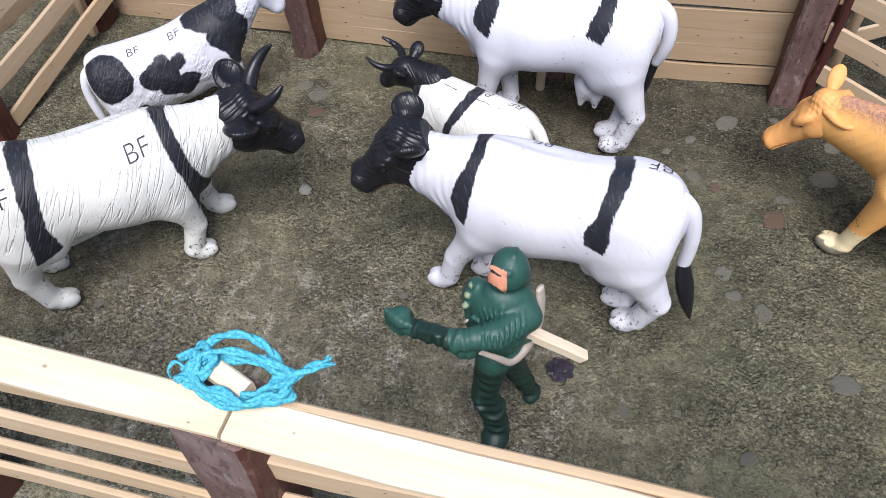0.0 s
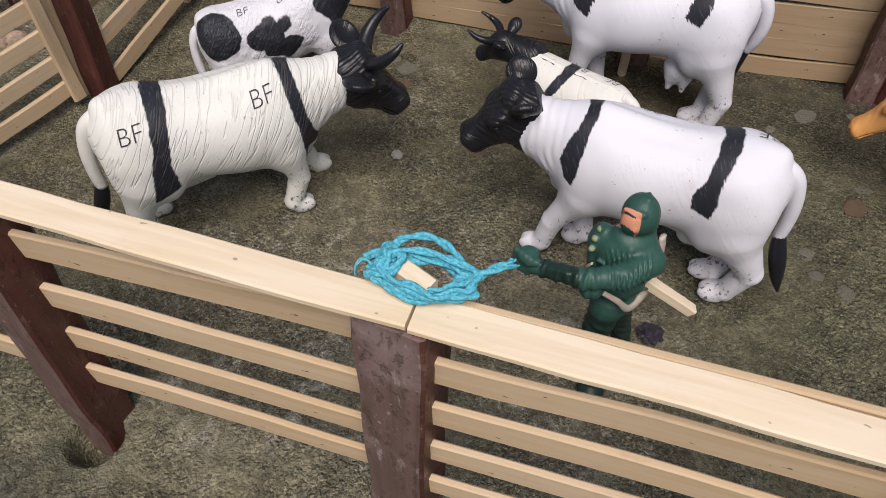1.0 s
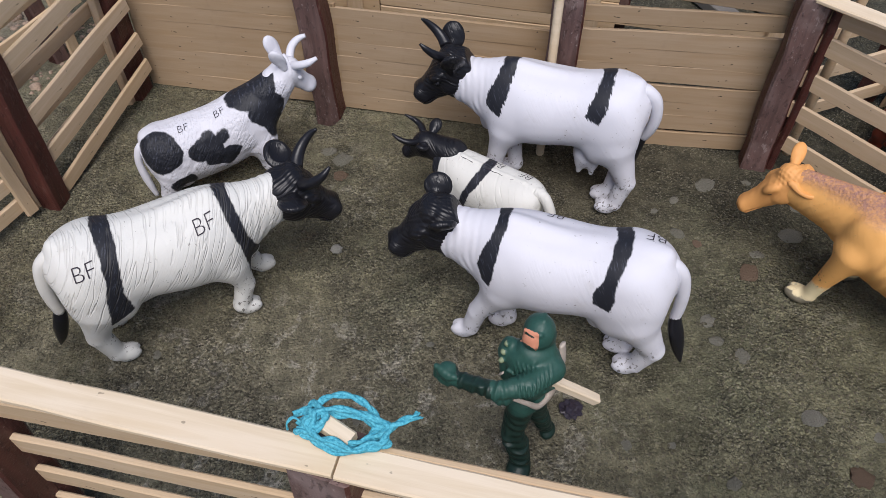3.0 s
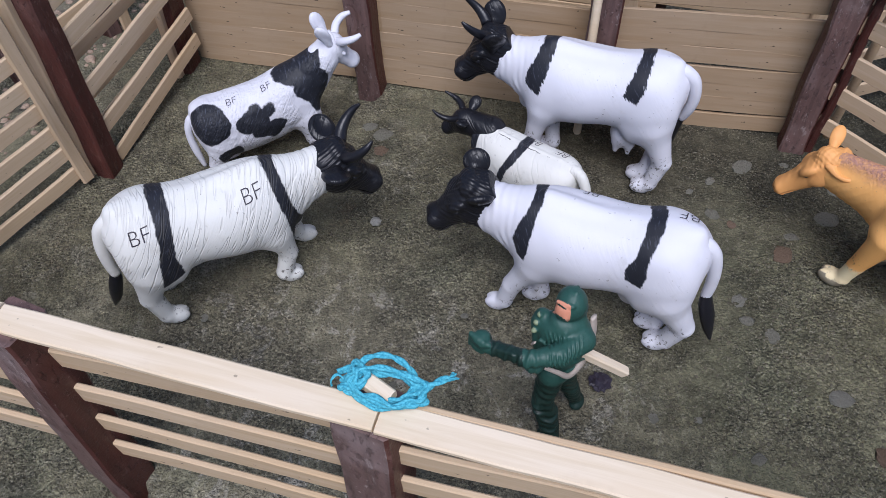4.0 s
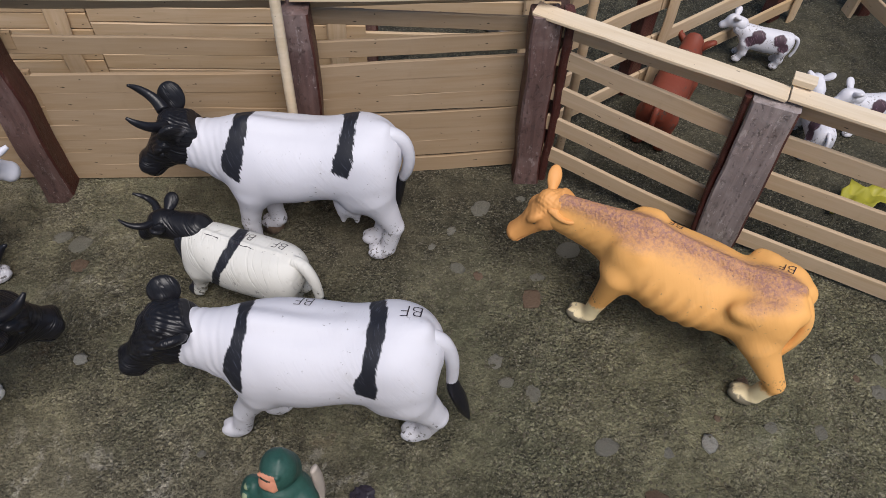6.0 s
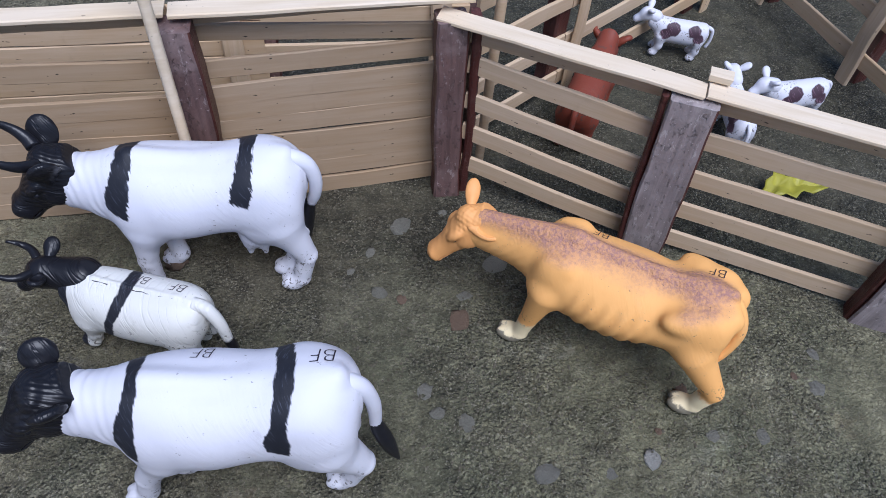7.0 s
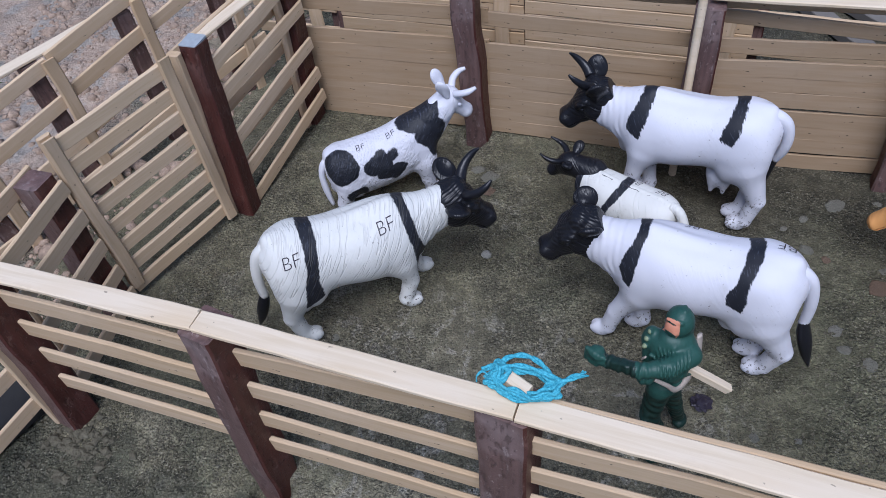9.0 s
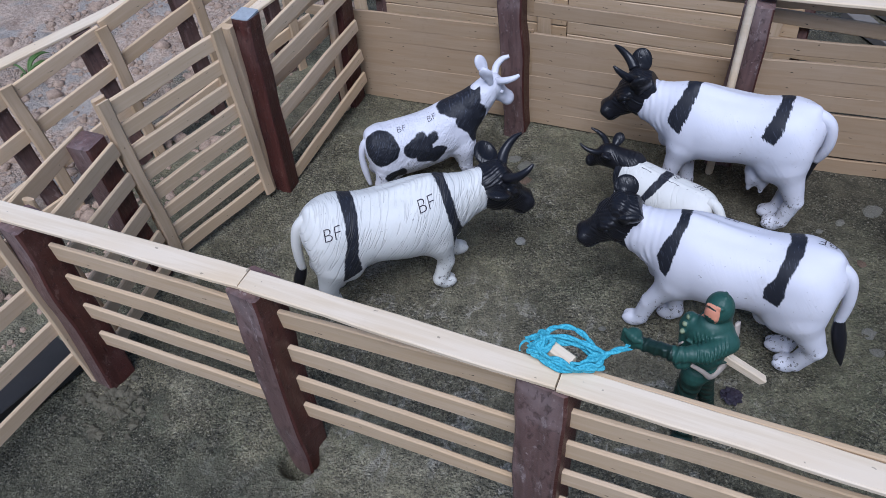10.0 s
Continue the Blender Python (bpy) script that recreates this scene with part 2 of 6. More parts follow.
def ground_material():
    n = Nodes("damp_rough_concrete")
    big = n.noise(0.2, 5, 0.6)
    mid = n.noise(0.04, 6, 0.62)
    grit = n.noise(0.0042, 5, 0.72, (1, 1, 1), 0.3)
    fine = n.noise(0.0014, 3, 0.6)
    crumb = n.step(n.math("ADD", n.noise(0.09, 4, 0.6), n.math("MULTIPLY", n.math("SUBTRACT", mid, 0.5), 0.5)), 0.4, 0.6)
    col = n.ramp(n.math("ADD", n.math("MULTIPLY", big, 0.5), n.math("MULTIPLY", mid, 0.5)),
                 (0.34, (0.092, 0.083, 0.050)), (0.5, (0.176, 0.160, 0.100)), (0.64, (0.285, 0.258, 0.175)))
    green = n.step(n.noise(0.07, 5, 0.65), 0.48, 0.66)
    col = n.mix(n.math("MULTIPLY", green, 0.42), col, (0.135, 0.145, 0.09))
    rust = n.step(n.noise(0.045, 5, 0.7, (1, 1.3, 1)), 0.6, 0.7)
    col = n.mix(n.math("MULTIPLY", rust, 0.4), col, (0.15, 0.1, 0.06))
    # dry pale crust, mostly in one wide patch by the front fence
    gx, gy, gz = n.xyz()
    spot = n.math("ADD", n.math("POWER", n.math("MULTIPLY", n.math("ADD", gx, 0.13), 1 / 0.17), 2.0), n.math("POWER", n.math("MULTIPLY", n.math("SUBTRACT", gy, 0.155), 1 / 0.085), 2.0))
    dry = n.step(n.math("ADD", spot, n.math("MULTIPLY", n.math("SUBTRACT", big, 0.5), 1.6)), 1.5, 0.3)
    crust = n.step(n.noise(0.022, 6, 0.72, (1.2, 1, 1), 0.5), 0.53, 0.61)
    pale = n.math("MULTIPLY", crust, n.math("ADD", n.math("MULTIPLY", dry, 0.8), n.math("MULTIPLY", n.step(n.noise(0.13, 2, 0.5), 0.5, 0.66), 0.35)))
    col = n.mix(n.math("MULTIPLY", dry, 0.30), col, (0.30, 0.268, 0.195))
    col = n.mix(pale, col, (0.42, 0.39, 0.32))
    wet = n.step(n.noise(0.12, 4, 0.6, (1, 1.2, 1)), 0.56, 0.7)
    col = n.mix(n.math("MULTIPLY", wet, 0.4), col, (0.045, 0.042, 0.034))
    damp = n.step(n.math("ADD", n.xyz()[0], n.math("MULTIPLY", n.math("SUBTRACT", big, 0.5), 0.5)), -0.02, 0.16)
    # contact shade beside the bull, put into the colour as a dark oval
    shade_spot = n.math("ADD", n.math("POWER", n.math("MULTIPLY", n.math("SUBTRACT", gx, 0.058), 1 / 0.062), 2.0), n.math("POWER", n.math("MULTIPLY", n.math("SUBTRACT", gy, 0.275), 1 / 0.095), 2.0))
    deep = n.step(n.math("ADD", shade_spot, n.math("MULTIPLY", n.math("SUBTRACT", mid, 0.5), 2.2)), 1.5, 0.3)
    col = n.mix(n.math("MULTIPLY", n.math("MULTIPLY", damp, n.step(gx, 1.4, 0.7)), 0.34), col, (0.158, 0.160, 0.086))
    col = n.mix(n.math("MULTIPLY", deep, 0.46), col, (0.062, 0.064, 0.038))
    # shaded ground outside the front-left corner, painted in as a darker tone
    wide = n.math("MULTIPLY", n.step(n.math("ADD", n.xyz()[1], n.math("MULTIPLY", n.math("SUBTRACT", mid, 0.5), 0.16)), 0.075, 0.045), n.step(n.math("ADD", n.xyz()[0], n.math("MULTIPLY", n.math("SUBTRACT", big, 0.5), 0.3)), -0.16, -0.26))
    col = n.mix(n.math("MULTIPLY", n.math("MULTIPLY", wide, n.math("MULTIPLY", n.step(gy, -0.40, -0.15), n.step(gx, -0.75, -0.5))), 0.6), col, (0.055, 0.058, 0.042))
    # damp along the back wall, with the wall's shade painted in as well
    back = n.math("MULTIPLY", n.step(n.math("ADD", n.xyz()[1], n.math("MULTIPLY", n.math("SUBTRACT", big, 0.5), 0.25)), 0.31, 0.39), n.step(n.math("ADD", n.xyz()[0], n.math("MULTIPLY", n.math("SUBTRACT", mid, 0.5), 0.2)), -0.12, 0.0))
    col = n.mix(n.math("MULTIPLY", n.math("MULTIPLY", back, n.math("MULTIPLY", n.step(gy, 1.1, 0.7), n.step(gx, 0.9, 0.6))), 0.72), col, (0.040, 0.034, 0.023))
    # grain tones; the dark specks also stand in for shading between small bumps
    speck = n.noise(0.0048, 6, 0.78)
    coarse = n.ramp(speck, (0.38, (0.32,) * 3), (0.5, (0.92,) * 3), (0.62, (1.5,) * 3))
    col = n.mix(n.math("ADD", 0.22, n.math("MULTIPLY", crumb, 0.22)), col, coarse, "MULTIPLY")
    sharp = n.noise(0.0023, 2, 0.6)
    col = n.mix(n.math("MULTIPLY", n.step(sharp, 0.40, 0.34), n.math("ADD", 0.2, n.math("MULTIPLY", crumb, 0.35))), col, (0.012, 0.011, 0.009))
    wander = n.node("ShaderNodeTexNoise", Vector=n.coord, Scale=1 / 0.003, Detail=3.0)
    where = n.node("ShaderNodeVectorMath", Vector=wander.outputs["Color"])
    where.operation = "MULTIPLY_ADD"
    where.inputs[1].default_value = (0.0030, 0.0030, 0.0030)
    n.feed(where.inputs[2], n.coord)
    cell = n.node("ShaderNodeTexVoronoi", Vector=where.outputs[0], Scale=1 / 0.0022)
    cell.feature = "F1"
    lump = n.step(cell.outputs["Distance"], 0.75, 0.15)
    grain = n.node("ShaderNodeTexVoronoi", Vector=where.outputs[0], Scale=1 / 0.0012)
    grain.feature = "F1"
    shade = n.node("ShaderNodeSeparateColor", Color=grain.outputs["Color"])
    tones = n.ramp(shade.outputs["Red"], (0.0, (0.34,) * 3), (0.35, (0.8,) * 3), (0.7, (1.12,) * 3), (0.9, (1.5,) * 3), (1.0, (2.1,) * 3))
    col = n.mix(n.math("ADD", 0.38, n.math("MULTIPLY", crumb, 0.42)), col, tones, "MULTIPLY")
    col = n.mix(n.math("MULTIPLY", n.math("SUBTRACT", 1.0, lump), n.math("ADD", 0.05, n.math("MULTIPLY", crumb, 0.12))), col, (0.022, 0.020, 0.015))
    # blotches a finger wide, some paler and some stained
    blotch = n.ramp(n.noise(0.017, 5, 0.66), (0.36, (0.66,) * 3), (0.5, (1.0,) * 3), (0.64, (1.42,) * 3))
    col = n.mix(0.75, col, blotch, "MULTIPLY")
    # pits and pale grains, stronger where the surface crumbles
    pits = n.math("MULTIPLY", n.step(grit, 0.47, 0.33), n.math("ADD", 0.22, n.math("MULTIPLY", crumb, 0.3)))
    col = n.mix(pits, col, (0.02, 0.018, 0.014))
    grains = n.math("MULTIPLY", n.step(fine, 0.57, 0.66), n.math("ADD", 0.2, n.math("MULTIPLY", crumb, 0.42)))
    col = n.mix(grains, col, (0.4, 0.365, 0.28))
    dots = n.math("MULTIPLY", n.step(n.noise(0.0026, 2, 0.5), 0.64, 0.7), 0.4)
    col = n.mix(dots, col, (0.3, 0.27, 0.2))
    # paler dry sand far out to the west
    x = n.xyz()[0]
    sand = n.step(n.math("ADD", x, n.math("MULTIPLY", mid, 0.2)), -0.42, -0.53)
    sandc = n.ramp(n.math("ADD", n.math("MULTIPLY", grit, 0.6), n.math("MULTIPLY", mid, 0.4)), (0.34, (0.2, 0.135, 0.1)), (0.58, (0.6, 0.47, 0.37)))
    bluish = n.step(n.noise(0.05, 4, 0.6), 0.5, 0.6)
    sandc = n.mix(n.math("MULTIPLY", bluish, 0.4), sandc, (0.33, 0.37, 0.37))
    sand = n.math("MULTIPLY", sand, n.step(n.math("ADD", x, n.math("MULTIPLY", big, 0.4)), -1.7, -1.2))
    col = n.mix(sand, col, sandc)
    h = n.math("ADD", n.math("MULTIPLY", grit, n.math("ADD", 0.45, n.math("MULTIPLY", crumb, 1.0))), n.math("ADD", n.math("MULTIPLY", mid, 1.4), n.math("MULTIPLY", fine, 0.3)))
    rough = n.ramp(n.math("SUBTRACT", mid, n.math("MULTIPLY", wet, 0.25)), (0.2, (0.5,) * 3), (0.6, (0.92,) * 3))
    return n.done(col, rough, n.bump(n.math("ADD", n.math("ADD", h, n.math("MULTIPLY", lump, n.math("ADD", 0.1, n.math("MULTIPLY", crumb, 0.6)))), n.math("ADD", n.math("MULTIPLY", speck, 0.6), n.math("SUBTRACT", n.math("MULTIPLY", sharp, 0.5), n.math("MULTIPLY", grain.outputs["Distance"], 0.3)))), 1.0, 0.0030), 0.35)


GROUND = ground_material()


def stone_material(name, tone):
    n = Nodes(name)
    a = n.noise(0.006, 5, 0.65)
    fine = n.noise(0.0016, 4, 0.7)
    col = n.ramp(a, (0.3, tuple(c * 0.5 for c in tone)), (0.7, tone))
    col = n.mix(n.math("MULTIPLY", n.rand(), 0.35), col, (tone[0] * 0.5, tone[1] * 0.5, tone[2] * 0.42))
    col = n.mix(n.math("MULTIPLY", n.step(fine, 0.50, 0.38), 0.4), col, tuple(c * 0.25 for c in tone))
    return n.done(col, 0.85, n.bump(n.math("ADD", a, fine), 0.9, 0.0012), 0.3)


STONE = stone_material("grey_stone", (0.34, 0.325, 0.27))
STONE_RED = stone_material("reddish_stone", (0.30, 0.205, 0.145))
CLOD = stone_material("sandy_clod", (0.5, 0.37, 0.28))
GRIT = stone_material("brown_grit", (0.17, 0.152, 0.11))
STONE_WHITE = stone_material("white_stone", (0.6, 0.58, 0.52))


def hide(name, base, paint, masks, wrinkle=0.0, dirt=0.25, top=None, rough=0.56, waves=400.0, sock=None, pebbly=0.0, legs=True, coat=0.22):
    """Moulded plastic with painted patches. masks(n) gives a value of 1 where the second colour lies."""
    n = Nodes(name)
    x, y, z = n.xyz()
    fine = n.noise(0.012, 4, 0.6)
    col = n.mix(n.math("MULTIPLY", fine, 0.25), base, tuple(c * 0.86 for c in base))
    if top is not None:
        tone, low, high, wob = top
        beside = n.step(n.math("ADD", y, n.math("MULTIPLY", n.math("SUBTRACT", n.noise(0.006, 3, 0.6), 0.5), 0.006)), -0.0140, -0.006)
        up = n.step(n.math("ADD", n.math("SUBTRACT", n.math("ADD", z, n.math("MULTIPLY", n.math("MAXIMUM", n.math("SUBTRACT", x, 0.025), 0.0), 0.13)), n.math("MULTIPLY", n.math("MAXIMUM", n.math("SUBTRACT", -0.040, x), 0.0), 0.30)), n.math("MULTIPLY", n.math("SUBTRACT", n.noise(0.02, 4, 0.6), 0.5), wob)), low, high)
        sprayed = n.math("MULTIPLY", up, n.math("ADD", 0.58, n.math("MULTIPLY", n.step(n.noise(0.0022, 4, 0.7), 0.40, 0.62), 0.42)))
        col = n.mix(n.math("MULTIPLY", sprayed, beside), col, tone)
    grime = n.step(n.noise(0.02, 6, 0.7), 0.55, 0.8)
    low = n.step(z, 0.046, 0.03)
    col = n.mix(n.math("MULTIPLY", grime, dirt), col, (0.3, 0.27, 0.2))
    specks = n.step(n.noise(0.0021, 3, 0.6, (1, 1, 0.7)), 0.585, 0.61)
    specks = n.math("MULTIPLY", specks, n.math("MULTIPLY", low, n.step(n.math("SUBTRACT", n.noise(0.013, 3), n.math("MULTIPLY", z, 3.0)), 0.34, 0.46)))
    if legs:
        col = n.mix(n.math("MULTIPLY", specks, 0.8), col, (0.07, 0.06, 0.05))
    flecks = n.math("MULTIPLY", n.step(n.noise(0.0019, 2, 0.5, (1, 1, 1), 0.4), 0.70, 0.72), n.step(n.noise(0.02, 3), 0.45, 0.6))
    if legs:
        col = n.mix(n.math("MULTIPLY", flecks, 0.6), col, (0.1, 0.09, 0.08))
    if sock is not None:
        tone, high, wob = sock
        cuff = n.step(n.math("ADD", z, n.math("MULTIPLY", n.math("SUBTRACT", n.noise(0.008, 3, 0.6), 0.5), wob)), high + 0.003, high - 0.003)
        col = n.mix(cuff, col, tone)
        mud = n.step(n.math("ADD", z, n.math("MULTIPLY", n.math("SUBTRACT", n.noise(0.004, 3, 0.6), 0.5), 0.008)), 0.0078, 0.0060)
        col = n.mix(n.math("MULTIPLY", mud, 0.85), col, (0.13, 0.12, 0.1))
    if masks is not None:
        m = masks(n)
        painted = n.mix(n.math("MULTIPLY", fine, 0.5), paint, tuple(min(1, c * 2.2 + 0.004) for c in paint))
        painted = n.mix(n.math("MULTIPLY", n.step(strokes(n, 0.0008), 0.56, 0.68), 0.75), painted, tuple(min(1, c * 5 + 0.012) for c in paint))
        col = n.mix(m, col, painted)
    hair = n.noise(0.0035, 3, 0.6, (1.0, 1.0, 0.12))
    normal = n.bump(fine, 0.12, 0.001)
    if wrinkle:
        # thin grooves combed down the flanks, uneven in length and spacing
        run = n.math("SUBTRACT", x, n.math("MULTIPLY", z, 0.62))
        lay = n.node("ShaderNodeCombineXYZ", X=n.math("MULTIPLY", run, 0.62 * waves), Y=n.math("MULTIPLY", y, 26.0), Z=n.math("MULTIPLY", z, 38.0))
        comb = n.node("ShaderNodeTexNoise", Vector=lay.outputs[0], Scale=1.0, Detail=1.5, Roughness=0.5).outputs[0]
        crease = n.step(n.math("ABSOLUTE", n.math("SUBTRACT", comb, 0.5)), 0.004, 0.05)
        broken = n.step(n.noise(0.022, 3, 0.5), 0.30, 0.50)
        if legs:
            broken = n.math("MULTIPLY", broken, n.step(z, 0.040, 0.052) if wrinkle > 0.4 else n.step(z, 0.018, 0.026))
        streak = n.math("SUBTRACT", 1.0, n.math("MULTIPLY", n.math("SUBTRACT", 1.0, crease), broken))
        normal = n.bump(streak, wrinkle, 0.0011, normal)
        col = n.mix(n.math("MULTIPLY", n.math("SUBTRACT", 1.0, streak), 0.12 if wrinkle > 0.4 else 0.0), col, (0.25, 0.23, 0.19))
    normal = n.bump(hair, 0.14 if not wrinkle else 0.2, 0.0006, normal)
    if coat:
        combed = n.math("MULTIPLY", n.math("ADD", strokes(n, 0.0016), n.math("MULTIPLY", n.noise(0.0022, 2, 0.5), 0.9 if coat > 0.5 else 0.0)), n.step(n.noise(0.02, 2, 0.5), 0.35, 0.6))
        normal = n.bump(combed, coat, 0.0011, normal)
    if pebbly:
        n2 = n.math("MULTIPLY", n.noise(0.0018, 3, 0.6), n.math("MULTIPLY", up, beside))
        normal = n.bump(n2, pebbly, 0.0012, normal)
    mat = n.done(col, rough, normal, 0.34)
    n.bsdf.inputs["Subsurface Weight"].default_value = 0.0
    return mat


def strokes(n, size=0.0010):
    """Brush strokes that run down and backwards: a value from 0 to 1."""
    x, y, z = n.xyz()
    across = n.math("SUBTRACT", n.math("MULTIPLY", x, 0.8), n.math("MULTIPLY", z, 0.6))
    down = n.math("ADD", n.math("MULTIPLY", x, 0.6), n.math("MULTIPLY", z, 0.8))
    v = n.node("ShaderNodeCombineXYZ", X=n.math("MULTIPLY", across, 1 / size), Y=n.math("MULTIPLY", y, 0.12 / size), Z=n.math("MULTIPLY", down, 0.10 / size))
    return n.node("ShaderNodeTexNoise", Vector=v.outputs[0], Scale=1.0, Detail=3.0, Roughness=0.6).outputs[0]


def profile(n, z, keys):
    """A value that runs straight from key to key, downwards: rows of height, value."""
    total = keys[0][1]
    for (za, va), (zb, vb) in zip(keys, keys[1:]):
        r = n.node("ShaderNodeMapRange", Value=z, From_Min=za, From_Max=zb, To_Min=0.0, To_Max=vb - va)
        total = n.math("ADD", total, r.outputs[0])
    return total


def bands(rows, frayed=0.0013, collar=0.0):
    """Stripes over the back: each a list of height, x of the middle, half width, from the back down; the last height is its end. collar: all ahead of this x is painted too."""
    def masks(n):
        x, y, z = n.xyz()
        fray = n.math("MULTIPLY", n.math("SUBTRACT", strokes(n), 0.5), frayed * 3.4)
        sway = n.math("MULTIPLY", n.math("SUBTRACT", n.noise(0.009, 2, 0.5), 0.5), 0.0028)
        total = 0.0
        for keys in rows:
            mid = profile(n, z, [(k[0], k[1]) for k in keys])
            half = profile(n, z, [(k[0], k[2]) for k in keys])
            d = n.math("ABSOLUTE", n.math("SUBTRACT", n.math("ADD", x, sway), mid))
            end = n.math("ADD", keys[-1][0], n.math("MULTIPLY", n.math("SUBTRACT", x, keys[-1][1]), 0.35))
            band = n.math("MULTIPLY", n.step(n.math("ADD", n.math("SUBTRACT", d, half), fray), 0.0005, -0.0005), n.step(n.math("SUBTRACT", n.math("ADD", z, fray), end), -0.0007, 0.0007))
            total = n.math("MAXIMUM", total, band)
        if collar:
            rim = n.math("ADD", collar, n.math("MAXIMUM", n.math("MULTIPLY", n.math("SUBTRACT", z, 0.075), 0.32), -0.003))
            total = n.math("MAXIMUM", total, n.step(n.math("SUBTRACT", n.math("ADD", x, n.math("MULTIPLY", fray, 0.15)), rim), -0.0004, 0.0004))
        return total
    return masks


def blots(rows):
    """Round-edged patches: rows of x, y, z, radius."""
    def masks(n):
        warp = n.math("ADD", n.math("MULTIPLY", n.math("SUBTRACT", n.noise(0.016, 2, 0.5), 0.5), 0.011), n.math("MULTIPLY", n.math("SUBTRACT", n.noise(0.0022, 2, 0.6), 0.5), 0.0016))
        total = 0.0
        for px, py, pz, r in rows:
            d = n.node("ShaderNodeVectorMath", Vector=n.coord)
            d.operation = "DISTANCE"
            d.inputs[1].default_value = (px, py, pz)
            total = n.math("MAXIMUM", total, n.step(n.math("ADD", d.outputs["Value"], warp), r + 0.0007, r - 0.0007))
        return total
    return masks


WHITE = (0.67, 0.665, 0.72)
INK = (0.011, 0.012, 0.017)
BULL_HIDE = hide("white_plastic_black_bands", WHITE, INK, bands([[(0.099, -0.0240, 0.0044), (0.091, -0.0222, 0.0034), (0.086, -0.0210, 0.0038), (0.079, -0.0200, 0.0056), (0.071, -0.0200, 0.0050)], [(0.096, 0.0410, 0.0028), (0.086, 0.0438, 0.0040), (0.074, 0.0458, 0.0050), (0.065, 0.0440, 0.0024)]], 0.0007, 0.0735))
COW_HIDE_BANDED = hide("white_plastic_black_bands_cow", WHITE, INK, bands([[(0.102, -0.0260, 0.0040), (0.092, -0.0240, 0.0056), (0.083, -0.0215, 0.0054)], [(0.100, 0.0380, 0.0048), (0.086, 0.0420, 0.0066), (0.074, 0.0440, 0.0054)]], 0.0015, 0.0750))
BULL_HIDE_WRINKLED = hide("creamy_wrinkled_plastic_black_bands", (0.68, 0.675, 0.645), INK, bands([[(0.095, -0.0205, 0.0050), (0.084, -0.0230, 0.0042), (0.068, -0.0270, 0.0048), (0.047, -0.0290, 0.0074)], [(0.095, 0.0445, 0.0038), (0.070, 0.0470, 0.0034), (0.054, 0.0500, 0.0050), (0.042, 0.0520, 0.0066)]], 0.0006, 0.0785), 0.45, 0.3, waves=420.0)
COW_HIDE_SPOTTED = hide("white_plastic_black_patches", WHITE, INK, blots([(-0.039, -0.016, 0.056, 0.0152), (-0.007, -0.022, 0.052, 0.0108), (0.003, -0.022, 0.057, 0.0076), (-0.003, -0.023, 0.042, 0.0092), (0.007, -0.024, 0.044, 0.0076), (0.002, -0.024, 0.037, 0.0078), (-0.015, -0.022, 0.050, 0.0076), (-0.006, -0.021, 0.060, 0.0080), (0.032, 0.0, 0.077, 0.0185), (0.038, -0.012, 0.064, 0.013), (0.041, -0.015, 0.052, 0.009), (-0.030, -0.02, 0.026, 0.009), (-0.02, 0.03, 0.05, 0.02)]), 0.0, 0.15, coat=1.0)
CALF_HIDE = hide("worn_white_plastic_one_band", (0.68, 0.67, 0.63), INK, bands([[(0.056, -0.001, 0.0034), (0.040, 0.006, 0.0026), (0.022, 0.0105, 0.0026)]], 0.0006, 0.0345), 0.28, 0.5, waves=330.0)
TOY_HIDE = hide("white_plastic_brown_patches", WHITE, (0.05, 0.028, 0.038), blots([(0.013, -0.008, 0.031, 0.0055), (0.016, -0.008, 0.024, 0.0042), (-0.006, -0.008, 0.031, 0.0058), (-0.011, -0.008, 0.027, 0.0044), (-0.02, -0.006, 0.022, 0.005), (0.007, 0.008, 0.031, 0.006), (0.012, 0.008, 0.026, 0.005), (-0.013, 0.007, 0.030, 0.006), (-0.018, 0.007, 0.024, 0.005)]), 0.0, 0.1)
ORANGE_HIDE = hide("orange_plastic_purple_back", (0.86, 0.44, 0.135), (0.6, 0.5, 0.3), None, 0.0, 0.2, ((0.38, 0.195, 0.155), 0.0815, 0.0895, 0.009), 0.64, 120.0, ((0.86, 0.72, 0.44), 0.023, 0.018), 1.0)
ORANGE_HEAD = hide("orange_plastic", (0.78, 0.37, 0.12), INK, None, 0.0, 0.25, legs=False)
TAN_HIDE = hide("tan_plastic", (0.66, 0.34, 0.12), INK, None, 0.0, 0.3, legs=False)
RED_HIDE = hide("red_brown_plastic", (0.2, 0.045, 0.025), INK, None, 0.0, 0.2)
HEAD_BLACK = hide("black_ribbed_plastic", (0.011, 0.011, 0.014), INK, None, 0.3, 0.03, None, 0.34, 300.0, legs=False)
PLAIN_WHITE = hide("plain_white_plastic", WHITE, INK, None, 0.0, 0.12, legs=False)
PLAIN_CREAM = hide("plain_cream_plastic", (0.68, 0.67, 0.635), INK, None, 0.0, 0.3, legs=False)
SOLE = hide("muddy_hoof_plastic", (0.5, 0.4, 0.28), INK, None, 0.0, 0.6)


def plain(name, tone, rough=0.5, vary=0.25, size=0.004, bump=0.2):
    n = Nodes(name)
    a = n.noise(size, 4, 0.6)
    col = n.mix(n.math("MULTIPLY", a, vary * 2), tone, tuple(c * 0.55 for c in tone))
    return n.done(col, rough, n.bump(a, bump, 0.0006), 0.4)


